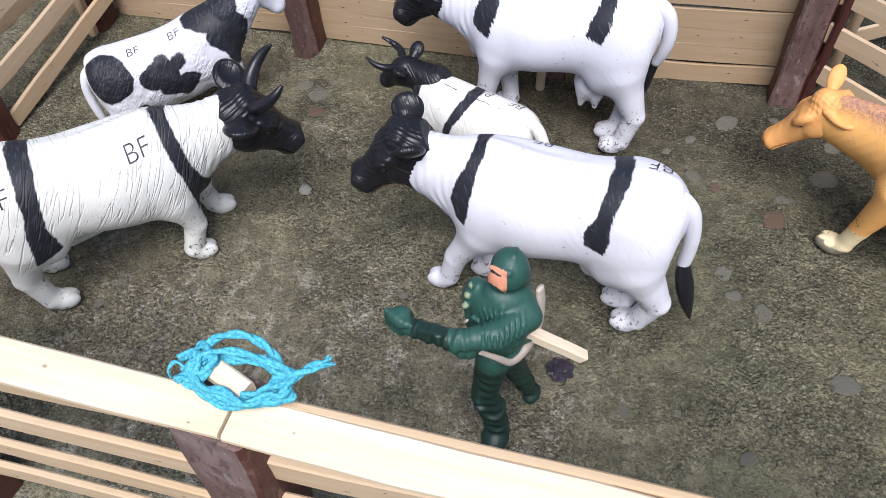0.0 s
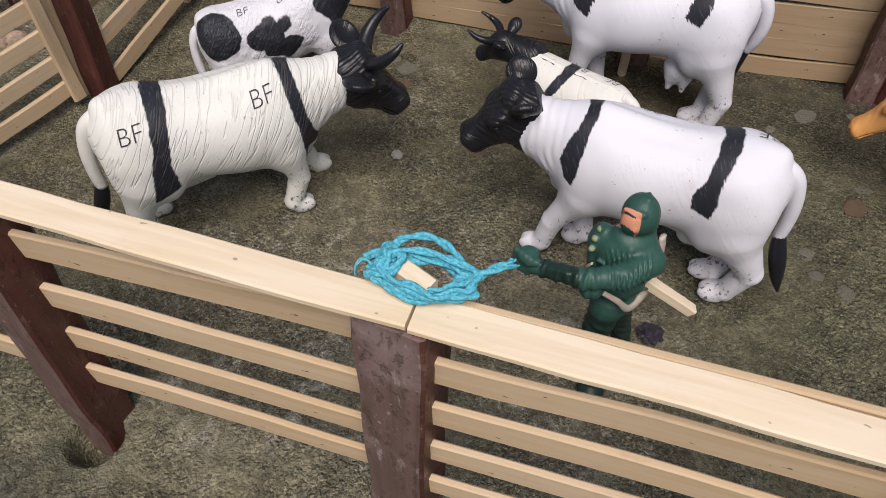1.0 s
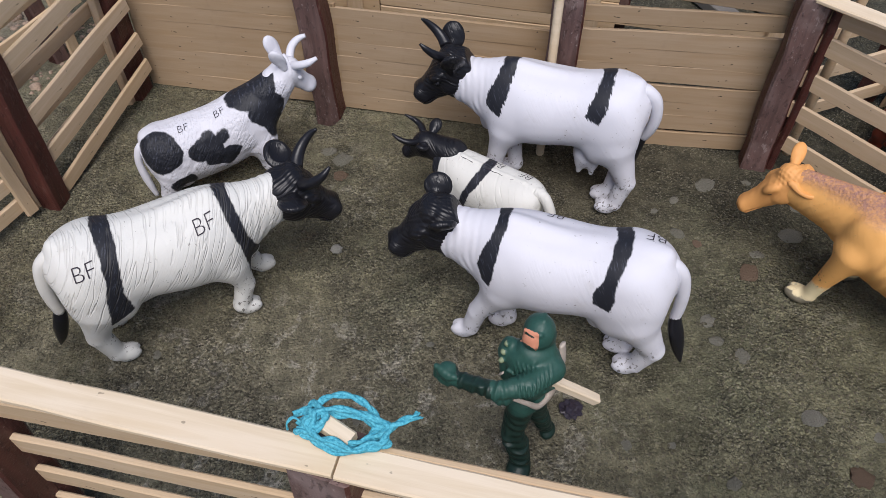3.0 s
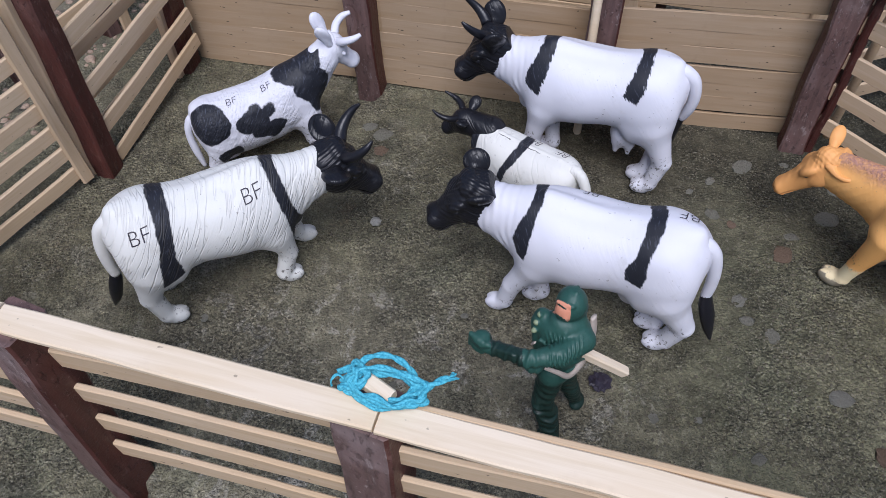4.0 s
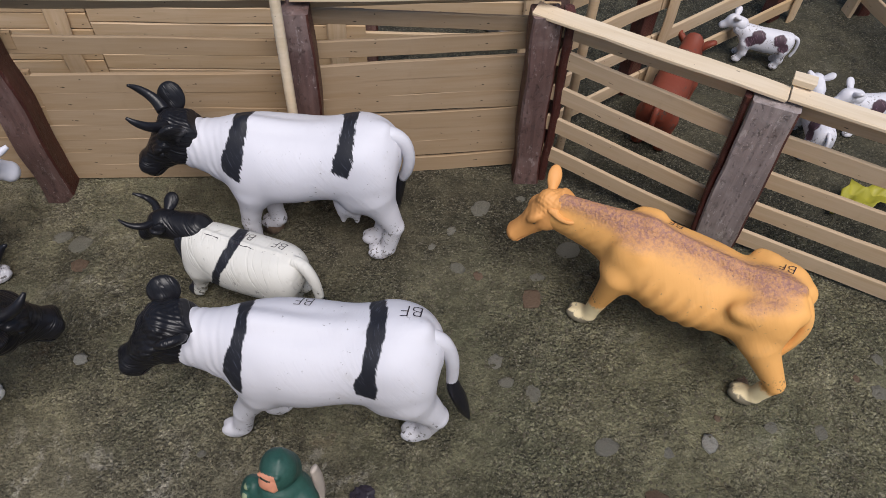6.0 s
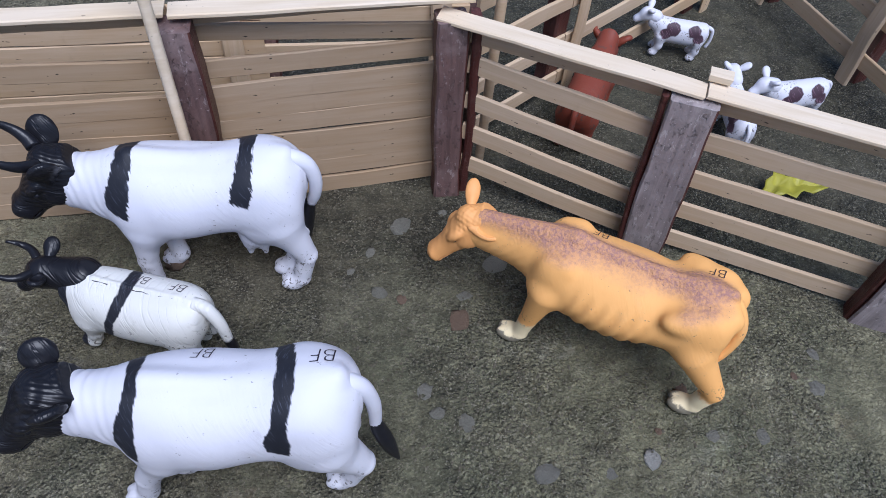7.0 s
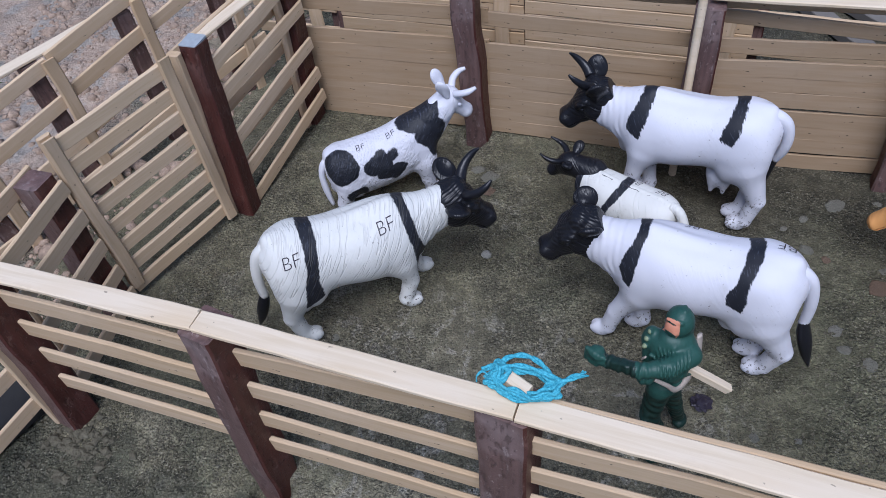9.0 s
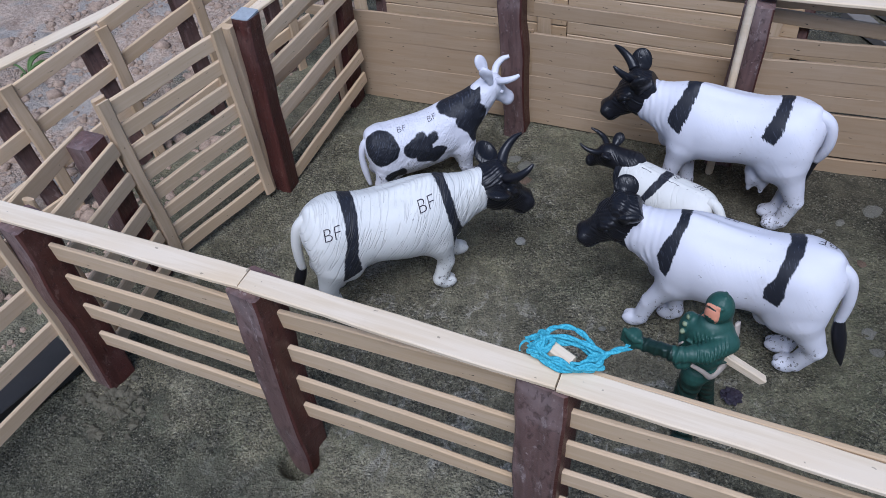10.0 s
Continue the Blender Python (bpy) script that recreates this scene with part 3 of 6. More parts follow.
BLACK = plain("black_paint", (0.012, 0.012, 0.016), 0.35)
PEN = plain("dark_pen_ink", (0.03, 0.022, 0.035), 0.6)
GREEN = plain("dark_green_plastic", (0.030, 0.098, 0.078), 0.48, 0.5, 0.0016, 0.3)
GREEN_DARK = plain("darker_green_plastic", (0.013, 0.036, 0.028), 0.45, 0.5, 0.0022, 0.3)
SKIN = plain("orange_pink_plastic", (0.68, 0.29, 0.18), 0.45)
BUCKLE = plain("pale_green_plastic", (0.24, 0.29, 0.17), 0.5)
CREAM = plain("cream_plastic", (0.5, 0.43, 0.37), 0.5)
LEAF = plain("yellow_green_leaf", (0.40, 0.37, 0.04), 0.5, 0.3, 0.006)
WEED = plain("weed_green", (0.09, 0.17, 0.04), 0.6, 0.4, 0.006)
GREY_PLANK = plain("weathered_grey_wood", (0.2, 0.18, 0.16), 0.8, 0.4, 0.01, 0.5)
DARK_PLANK = plain("blackened_wood", (0.03, 0.028, 0.027), 0.6, 0.4, 0.01, 0.5)


def yarn_material():
    n = Nodes("cyan_yarn")
    a = n.noise(0.0012, 3, 0.6, (1, 1, 1))
    col = n.ramp(a, (0.3, (0.03, 0.25, 0.36)), (0.65, (0.13, 0.52, 0.64)))
    return n.done(col, 0.8, n.bump(a, 0.8, 0.0008), 0.25)


YARN = yarn_material()


# ---- ground: one sheet with a finely uneven middle ----
def ground_height(x, y):
    rough = min(1.0, max(0.15, 0.5 + 1.6 * noise.noise((x * 11, y * 11, 9.7))))
    h = 0.002 * noise.noise((x * 14, y * 14, 1.3)) + 0.001 * noise.noise((x * 45, y * 45, 4.1)) + rough * (0.0013 * noise.noise((x * 120, y * 120, 8.2)) + 0.0009 * noise.noise((x * 210, y * 210, 2.2)))
    if x < -0.46:
        f = min(1.0, (-0.46 - x) / 0.06)
        h += f * (0.005 * noise.noise((x * 26, y * 26, 3.3)) + 0.0035 * noise.noise((x * 75, y * 75, 5.3)))
    for hx, hy, r, d in ((-0.2455, 0.0640, 0.0140, 0.022), (-0.224, 0.424, 0.016, 0.008)):
        q = math.hypot(x - hx, y - hy) / r
        if q < 1:
            h -= d * (1 - q ** 4)
    return h


def build_ground():
    xs = [-60, -12, -3, -1.2] + list(np.linspace(-0.85, -0.46, 90)) + list(np.linspace(-0.457, 0.30, 480)) + list(np.linspace(0.304, 0.62, 70)) + [1.2, 3, 12, 60]
    ys = [-60, -12, -3, -0.9, -0.4] + list(np.linspace(-0.12, 0.47, 380)) + list(np.linspace(0.475, 0.8, 70)) + [1.4, 3, 12, 60]
    verts = []
    for x in xs:
        for y in ys:
            near = -0.86 < x < 0.63 and -0.13 < y < 0.81
            verts.append((x, y, (ground_height(x, y) if near else 0.0) - 0.0015))
    ny = len(ys)
    faces = [(i * ny + j, (i + 1) * ny + j, (i + 1) * ny + j + 1, i * ny + j + 1) for i in range(len(xs) - 1) for j in range(ny - 1)]
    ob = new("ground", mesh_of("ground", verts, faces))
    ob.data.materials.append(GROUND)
    tagged(ob, "damp dark grey-brown rough concrete ground with pale patches", "ground", kind="structure")


build_ground()

SEED = [100]


def strip(parent, name, a, b, high, thick, mat, turn=0.0, bend=0.0, label="", chamfer=0.0007, wobble=0.0006):
    SEED[0] += 1
    length = (Vector(b) - Vector(a)).length
    return part(name, lath(name, length, high, thick, SEED[0], bend, wobble, 10, chamfer), mat, parent, label, along(a, b, parent, turn))


def post(parent, base, top, wide, deep, mat=None, turn=0.0, name="post", label=""):
    SEED[0] += 1
    a, b = Vector(base) - Vector((0, 0, 0.026)), Vector(top)
    m = along(a, b, parent) @ pose(0, 0, 0, turn)
    me = lath(name, (b - a).length, deep, wide, SEED[0], 0, 0.0017, 30, 0.0013)
    me.materials.append(mat or BROWN)
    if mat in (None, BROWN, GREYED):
        # the side faces take the darker red-brown material
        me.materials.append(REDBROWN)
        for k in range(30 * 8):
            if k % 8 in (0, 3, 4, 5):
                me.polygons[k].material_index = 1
    return part(name, me, None, parent, label, m)


# ---- front fence: four rails and a flat top board ----
def front_fence():
    f = thing("fence", pose(-0.16, 0.08, 0), "low pale pine rail fence on dark brown square posts", "fence", "pen fences")
    xs = (-0.402, -0.245, -0.088, 0.072, 0.232)
    for x, wide in zip(xs, (0.020, 0.021, 0.026, 0.022, 0.022)):
        shift = -0.007 if x > 0 else 0.0
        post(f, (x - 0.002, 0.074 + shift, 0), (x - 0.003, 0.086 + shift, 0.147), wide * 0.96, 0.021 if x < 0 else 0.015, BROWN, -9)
    for i in range(len(xs) - 1):
        a, b = xs[i] - 0.004, xs[i + 1] - 0.004
        levels = ((0.1225, 0.1265, 0.0142), (0.0945, 0.092, 0.0142), (0.066, 0.0625, 0.0140), (0.040, 0.037, 0.0138)) if i == 1 else ((0.1225, 0.1225, 0.0142), (0.0965, 0.095, 0.0142), (0.070, 0.069, 0.0140), (0.043, 0.042, 0.0138))
        for za, zb, h in levels:
            y = 0.0885 if i < 2 else 0.0825
            strip(f, "rail", (a, y - 0.012 * (1 - za / 0.147), za), (b + 0.001, y - 0.012 * (1 - zb / 0.147), zb), h, 0.003, PINE, bend=0.001)
    # flat boards on the posts, butted end to end, not quite in line
    ends = ((-0.432, 0.0862), (-0.252, 0.0868), (-0.086, 0.0820), (0.076, 0.0778), (0.25, 0.0768))
    for i in range(4):
        (xa, ya), (xb, yb) = ends[i], ends[i + 1]
        strip(f, "top_board", (xa + 0.0006, ya, 0.1492), (xb, yb, 0.1492 + 0.001 * (i % 2)), 0.0032, 0.0130, PINE_RAIL, bend=0.0006 * (-1) ** i)
    strip(f, "back_board", (-0.075, 0.0888, 0.1460), (0.235, 0.0850, 0.1460), 0.010, 0.003, PINE)


front_fence()


# ---- back wall of the pen: planks below, two open rails above ----
def back_fence():
    f = thing("fence", pose(-0.12, 0.445, 0), "tall pale pine plank fence with two open rails", "fence", "pen fences")
    for x, yb, yt, w in ((-0.217, 0.431, 0.437, 0.021), (-0.036, 0.436, 0.438, 0.022)):
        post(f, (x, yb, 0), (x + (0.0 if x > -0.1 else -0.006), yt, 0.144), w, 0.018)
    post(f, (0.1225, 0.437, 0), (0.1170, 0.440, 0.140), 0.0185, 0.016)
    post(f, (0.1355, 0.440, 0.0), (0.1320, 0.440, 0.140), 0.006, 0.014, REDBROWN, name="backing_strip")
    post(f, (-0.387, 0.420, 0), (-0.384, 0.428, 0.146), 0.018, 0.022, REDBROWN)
    spans = ((-0.380, -0.207, 0.4360, 0.4385), (-0.226, -0.038, 0.4385, 0.4395), (-0.036, 0.126, 0.4405, 0.4490))
    for i, (a, b, ya, yb) in enumerate(spans):
        # the boards lean back a little
        at = lambda end, z, off=0.0: ((a, b)[end], (ya, yb)[end] + 0.0014 + 0.055 * z + off, z)
        zs = [0.0865, 0.0735, 0.0600, 0.0465, 0.0335, 0.0215, 0.0055] if i == 2 else [0.0825, 0.0685, 0.0550, 0.0420, 0.0295, 0.0175, 0.006]
        for k, z in enumerate(zs):
            rise = (0.003, 0.0, 0.004 if k == 0 else 0.002)[i]
            strip(f, "plank", at(0, z, 0.00012 * (k % 2)), at(1, z + rise, 0.00012 * (k % 2)), 0.0142 if i == 0 else 0.0139, 0.0028, PINE_WALL, -3.1, bend=(0.0004, 0.0003, -0.0022 if k > 2 else 0.0012)[i] if k else 0, chamfer=0.00025, wobble=0.00045)
        strip(f, "rail", at(0, (0.1135, 0.1125, 0.1055)[i]), at(1, (0.1145, 0.1085, 0.108)[i]), 0.0128, 0.0028, PINE_WALL, -3.1)
        strip(f, "rail", at(0, 0.1410), at(1, 0.1420), 0.0110, 0.0028, PINE_WALL, -3.1)
        strip(f, "top_board", (a - 0.008 * (i == 1), 0.4425, 0.1492), (b + 0.004 * (i == 2), 0.4425 + 0.003 * (i == 2), 0.1495), 0.003, 0.013, PINE_RAIL)
    strip(f, "rail", (-0.036, 0.4545, 0.127), (0.126, 0.4570, 0.119), 0.011, 0.0028, PINE_WALL)


back_fence()


# ---- right side fence, open rails ----
def right_fence():
    f = thing("fence", pose(0.25, 0.37, 0), "open pale pine rail fence on wide brown posts", "fence", "pen fences")
    p0, p1 = Vector((0.1235, 0.4395, 0)), Vector((0.2555, 0.3675, 0))
    d = (p1 - p0).normalized()
    n = Vector((-d.y, d.x, 0))
    at = lambda s, z, off=0.0: p0 + d * s + n * off + Vector((0, 0, z))
    ang = math.degrees(math.atan2(d.y, d.x))
    for s, lean in ((0.143, -0.006), (0.296, 0.0)):
        a, b = at(s, 0, -0.008), at(s + lean, 0.132, -0.008)
        post(f, a, b, 0.027, 0.013, GREYED, turn=ang)
        post(f, at(s - 0.0155, 0, -0.006), at(s + lean - 0.0155, 0.131, -0.006), 0.004, 0.012, REDBROWN, ang, "side_strip")
    for a, b in ((0.006, 0.142), (0.142, 0.295), (0.295, 0.42)):
        for z0, z1, h in ((0.108, 0.094, 0.013), (0.080, 0.063, 0.013), (0.054, 0.035, 0.0135), (0.026, 0.007, 0.0135)):
            if a > 0.1:
                z0, z1 = {0.108: 0.0975, 0.080: 0.068, 0.054: 0.04, 0.026: 0.012}[z0], z1
            strip(f, "rail", at(a, z0, 0.0015), at(b, z1, 0.0015), h, 0.003, PINE)
        strip(f, "rail", at(a, 0.1285 - 0.004 * (a > 0.1), 0.0015), at(b, 0.1255 - 0.002 * (a > 0.1), 0.0015), 0.011, 0.003, PINE)
    strip(f, "top_board", at(-0.012, 0.1405, -0.004), at(0.1405, 0.1345, -0.004), 0.003, 0.0135, PINE_RAIL)
    strip(f, "top_board", at(0.1415, 0.1360, -0.004), at(0.42, 0.131, -0.004), 0.003, 0.0135, PINE_RAIL)
    strip(f, "block", at(0.140, 0.1405, 0.004), at(0.152, 0.1405, 0.004), 0.005, 0.008, PINE_RAIL)


right_fence()


# ---- left side fence and gate ----
def left_fence():
    f = thing("fence", pose(-0.385, 0.36, 0), "open pale pine rail fence between brown posts", "fence", "pen fences")
    post(f, (-0.388, 0.291, 0), (-0.388, 0.304, 0.158), 0.0155, 0.0165, REDBROWN)
    part("cap", lath("cap", 0.0015, 0.0158, 0.0148, 5), plain("white_end_grain", (0.42, 0.46, 0.50), 0.8, 0.5, 0.003, 0.6), f, "painted white post top", along((-0.388, 0.304, 0.158), (-0.388, 0.304, 0.1595), f))
    post(f, (-0.402, 0.2905, 0), (-0.3975, 0.2915, 0.155), 0.010, 0.007, PINE_GOLD, name="batten")
    post(f, (-0.388, 0.408, 0), (-0.384, 0.412, 0.146), 0.006, 0.008, PINE_WARM, name="batten")
    for z0, z1 in ((0.135, 0.146), (0.109, 0.117), (0.068, 0.081), (0.035, 0.050), (0.007, 0.025)):
        strip(f, "rail", (-0.3830, 0.3020, z0 - 0.001), (-0.3725, 0.430, z1), 0.0125, 0.003, PINE_WARM)
        strip(f, "outer_rail", (-0.402, 0.312, z0 + 0.012), (-0.388, 0.436, z1 + 0.006), 0.011, 0.003, PINE_GOLD)
    strip(f, "top_board", (-0.3985, 0.316, 0.1505), (-0.376, 0.440, 0.1515), 0.003, 0.013, PINE_RAIL)


left_fence()


def gate():
    g = thing("gate", pose(-0.405, 0.235, 0), "small pale pine gate of eight slats between two stiles", "gate")
    a, b = Vector((-0.3955, 0.278, 0)), Vector((-0.4255, 0.181, 0))
    d = (b - a).normalized()
    ang = math.degrees(math.atan2(d.y, d.x))
    for k in range(8):
        z = 0.014 + 0.0198 * k
        strip(g, "slat", a + Vector((0, 0, z)), b + Vector((0, 0, z - 0.004)), 0.0118, 0.0034, PINE_WARM)
    n = Vector((-d.y, d.x, 0))
    for q, lo, hi in ((a + d * 0.002, 0.004, 0.162), (b - d * 0.003, 0.012, 0.158)):
        for side in (-1, 1) if hi < 0.16 else (1,):
            p = q + n * 0.0032 * side
            post(g, p + Vector((0, 0, lo + 0.026)), p + Vector((0, 0, hi)), 0.010, 0.003, PINE_GOLD, ang, "stile")


gate()


def west_fence():
    f = thing("fence", pose(-0.42, 0.12, 0), "short pale pine rail fence beside the gate", "fence", "pen fences")
    post(f, (-0.434, 0.164, 0), (-0.434, 0.166, 0.136), 0.020, 0.018)
    post(f, (-0.424, 0.104, 0), (-0.424, 0.106, 0.14), 0.008, 0.004, PINE_GOLD, name="batten")
    for z in (0.124, 0.096, 0.066, 0.038, 0.012):
        strip(f, "rail", (-0.4225, 0.176, z), (-0.412, 0.088, z - 0.002), 0.0125, 0.003, PINE_WARM)
    strip(f, "outer_rail", (-0.446, 0.176, 0.132), (-0.437, 0.09, 0.13), 0.0125, 0.003, PINE_WARM)


west_fence()


def south_west_fence():
    f = thing("fence", pose(-0.43, 0.0, 0), "pale pine rail fence meeting the front fence corner", "fence", "pen fences")
    for z in (0.128, 0.094, 0.06, 0.026):
        strip(f, "rail", (-0.4165, 0.078, z), (-0.440, -0.16, z), 0.0125, 0.003, PINE_WARM)
    strip(f, "batten", (-0.415, 0.068, 0.0), (-0.415, 0.072, 0.148), 0.006, 0.004, PINE_WARM)


south_west_fence()


# ---- outer fence along the lane to the west ----
def lane_fence():
    f = thing("fence", pose(-0.54, 0.27, 0), "pale pine lane fence with three rails and battens", "fence", "outer fences")
    a, b = Vector((-0.60, 0.09, 0)), Vector((-0.47, 0.475, 0))
    d = (b - a).normalized()
    ang = math.degrees(math.atan2(d.y, d.x))
    n = Vector((-d.y, d.x, 0))
    stops = (0.035, 0.126, 0.213, 0.302, 0.395)
    for s in stops:
        p = a + d * (s - 0.012) + n * 0.004
        post(f, p, p + Vector((0, 0, 0.136)), 0.014, 0.013, turn=ang)
        q = a + d * s - n * 0.008
        post(f, q, q + Vector((0, 0, 0.128 + 0.09 * (s - 0.126))), 0.0115, 0.003, PINE_GOLD, ang, "batten")
    for z0, slope in ((0.119, 0.14), (0.084, 0.16), (0.046, 0.16), (0.012, 0.1)):
        for s0, s1 in zip((-0.05, *stops), (*stops, 0.42)):
            for s in (s0,):
                lift = 0.003 if s0 > 0.2 else 0.0
                strip(f, "rail", a + d * (s0 + 0.001) - n * 0.004 + Vector((0, 0, z0 + slope * (s0 - 0.126) + lift)), a + d * s1 - n * 0.004 + Vector((0, 0, z0 + slope * (s1 - 0.126) + lift)), 0.0125, 0.003, PINE_WARM)
    strip(f, "top_board", a - d * 0.05 + n * 0.006 + Vector((0, 0, 0.1385)), b + n * 0.006 + Vector((0, 0, 0.1385)), 0.003, 0.013, PINE_RAIL)


lane_fence()


# ---- second fence beyond the back wall ----
def far_fence():
    f = thing("fence", pose(-0.1, 0.55, 0), "pale pine board fence of the next pen", "fence", "outer fences")
    y = 0.535
    for x in (-0.402, -0.20, 0.003, 0.150):
        post(f, (x, y + 0.010, 0), (x, y + 0.010, 0.122), 0.018, 0.014)
        post(f, (x - 0.021, y - 0.004, 0), (x - 0.021, y - 0.004, 0.121), 0.015, 0.003, PINE_GOLD, name="batten")
    for z in (0.115, 0.085, 0.055, 0.025):
        strip(f, "rail", (-0.50, y, z), (-0.402, y, z), 0.013, 0.003, PINE)
        strip(f, "rail", (0.003, y, z - 0.004), (0.150, y, z - 0.008), 0.013, 0.003, PINE)
    for z in (0.109, 0.095, 0.081, 0.067, 0.053, 0.039, 0.025, 0.011):
        strip(f, "plank", (-0.395, y, z), (-0.20, y, z), 0.0135, 0.003, PINE)
        if z < 0.09:
            strip(f, "plank", (-0.199, y, z + 0.006), (0.003, y, z + 0.004), 0.0135, 0.003, PINE)
    strip(f, "top_board", (-0.50, y + 0.008, 0.1245), (-0.20, y + 0.008, 0.1245), 0.003, 0.013, PINE_RAIL)
    strip(f, "rail", (-0.199, y, 0.1175), (0.003, y, 0.1155), 0.013, 0.003, PINE)


far_fence()


def east_pen_fence():
    f = thing("fence", pose(0.2, 0.52, 0), "pale pine rail fence at the next pen's corner", "fence", "outer fences")
    a = Vector((0.142, 0.478, 0))
    d = Vector((0.846, 0.533, 0))
    n = Vector((-d.y, d.x, 0))
    for z in (0.121, 0.086, 0.051, 0.016):
        for s0, s1 in ((0.0, 0.098), (0.099, 0.30)):
            strip(f, "rail", a + d * s0 + Vector((0, 0, z)), a + d * s1 + Vector((0, 0, z)), 0.0125, 0.003, PINE)
    for s in (0.096, 0.29):
        p = a + d * s + n * 0.009
        post(f, p, p + Vector((0, 0, 0.13)), 0.015, 0.013, REDBROWN, 32)
        q = a + d * (s + 0.012) - n * 0.0045
        post(f, q, q + Vector((0, 0, 0.135)), 0.012, 0.003, PINE, 32, "batten")


east_pen_fence()


def corner_pen_fence():
    f = thing("fence", pose(0.5, 0.56, 0), "pale pine rail fence on the far side of the small pen", "fence", "outer fences")
    a, b = Vector((0.462, 0.665, 0)), Vector((0.505, 0.44, 0))
    for z in (0.022, 0.060, 0.098):
        strip(f, "rail", a + Vector((0, 0, z)), b + Vector((0, 0, z)), 0.014, 0.003, PINE)
    for t in (0.08, 0.62):
        p = a.lerp(b, t) + Vector((-0.004, 0, 0))
        post(f, p, p + Vector((0, 0, 0.125)), 0.014, 0.004, PINE_GOLD, -78, "batten")
        q = a.lerp(b, t) + Vector((0.011, 0.004, 0))
        post(f, q, q + Vector((0, 0, 0.125)), 0.016, 0.014, BROWN, -78)


corner_pen_fence()


# ---- toy cattle ----
def letters(parent, body, at, side, size, mat, turn=0.0, text="BF"):
    """Hand-lettered marks laid on the skin of body. at: point outside the skin; side: the way in; turn: degrees about it."""
    from mathutils.bvhtree import BVHTree
    curve = bpy.data.curves.new("marks", "FONT")
    curve.body, curve.size, curve.align_x, curve.align_y = text, size, "CENTER", "CENTER"
    curve.shear, curve.offset = 0.18, -0.021 * size
    tmp = new("tmp", curve)
    bpy.context.view_layer.update()
    me = bpy.data.meshes.new_from_object(tmp.evaluated_get(bpy.context.evaluated_depsgraph_get()))
    bpy.data.objects.remove(tmp)
    bm = bmesh.new()
    bm.from_mesh(me)
    bmesh.ops.triangulate(bm, faces=bm.faces[:])
    bmesh.ops.subdivide_edges(bm, edges=[e for e in bm.edges if e.calc_length() > size * 0.2], cuts=2, use_grid_fill=False)
    tree = BVHTree.FromPolygons([v.co[:] for v in body.vertices], [p.vertices[:] for p in body.polygons])
    way = Vector(side).normalized()
    m = way.to_track_quat("-Z", "Y").to_matrix().to_4x4() @ pose(0, 0, 0, 0, 0, turn)
    m.translation = at
    for v in bm.verts:
        p = m @ v.co
        hit = tree.ray_cast(p, way)
        v.co = hit[0] + hit[1] * 0.0004 if hit[0] else p + way * 0.02
    out = bpy.data.meshes.new("lettering")
    bm.to_mesh(out)
    bm.free()
    return part("lettering", out, mat, parent, "handwritten dark BF marks")


BULL_ROWS = [(-0.0565, 0.0770, 0.007, 0.007), (-0.0535, 0.0750, 0.0155, 0.0140), (-0.045, 0.0725, 0.0248, 0.0215), (-0.031, 0.0702, 0.0292, 0.0254), (-0.010, 0.0686, 0.0262, 0.0248),
             (0.012, 0.0664, 0.0274, 0.0272), (0.030, 0.0662, 0.0292, 0.0256), (0.043, 0.0675, 0.0278, 0.0212), (0.054, 0.0700, 0.0228, 0.0165), (0.064, 0.0734, 0.0180, 0.0144), (0.072, 0.0756, 0.0164, 0.0136), (0.080, 0.0774, 0.0148, 0.0126)]


def hoof(foot, y, size=0.78):
    """The solids of one cloven hoof, two flat toes side by side."""
    r = size
    return [ball((foot + 0.0025 * r, y + 0.0026 * r, 0.0036), (0.0092 * r, 0.0046 * r, 0.0050)), ball((foot + 0.0025 * r, y - 0.0026 * r, 0.0036), (0.0092 * r, 0.0046 * r, 0.0050))]


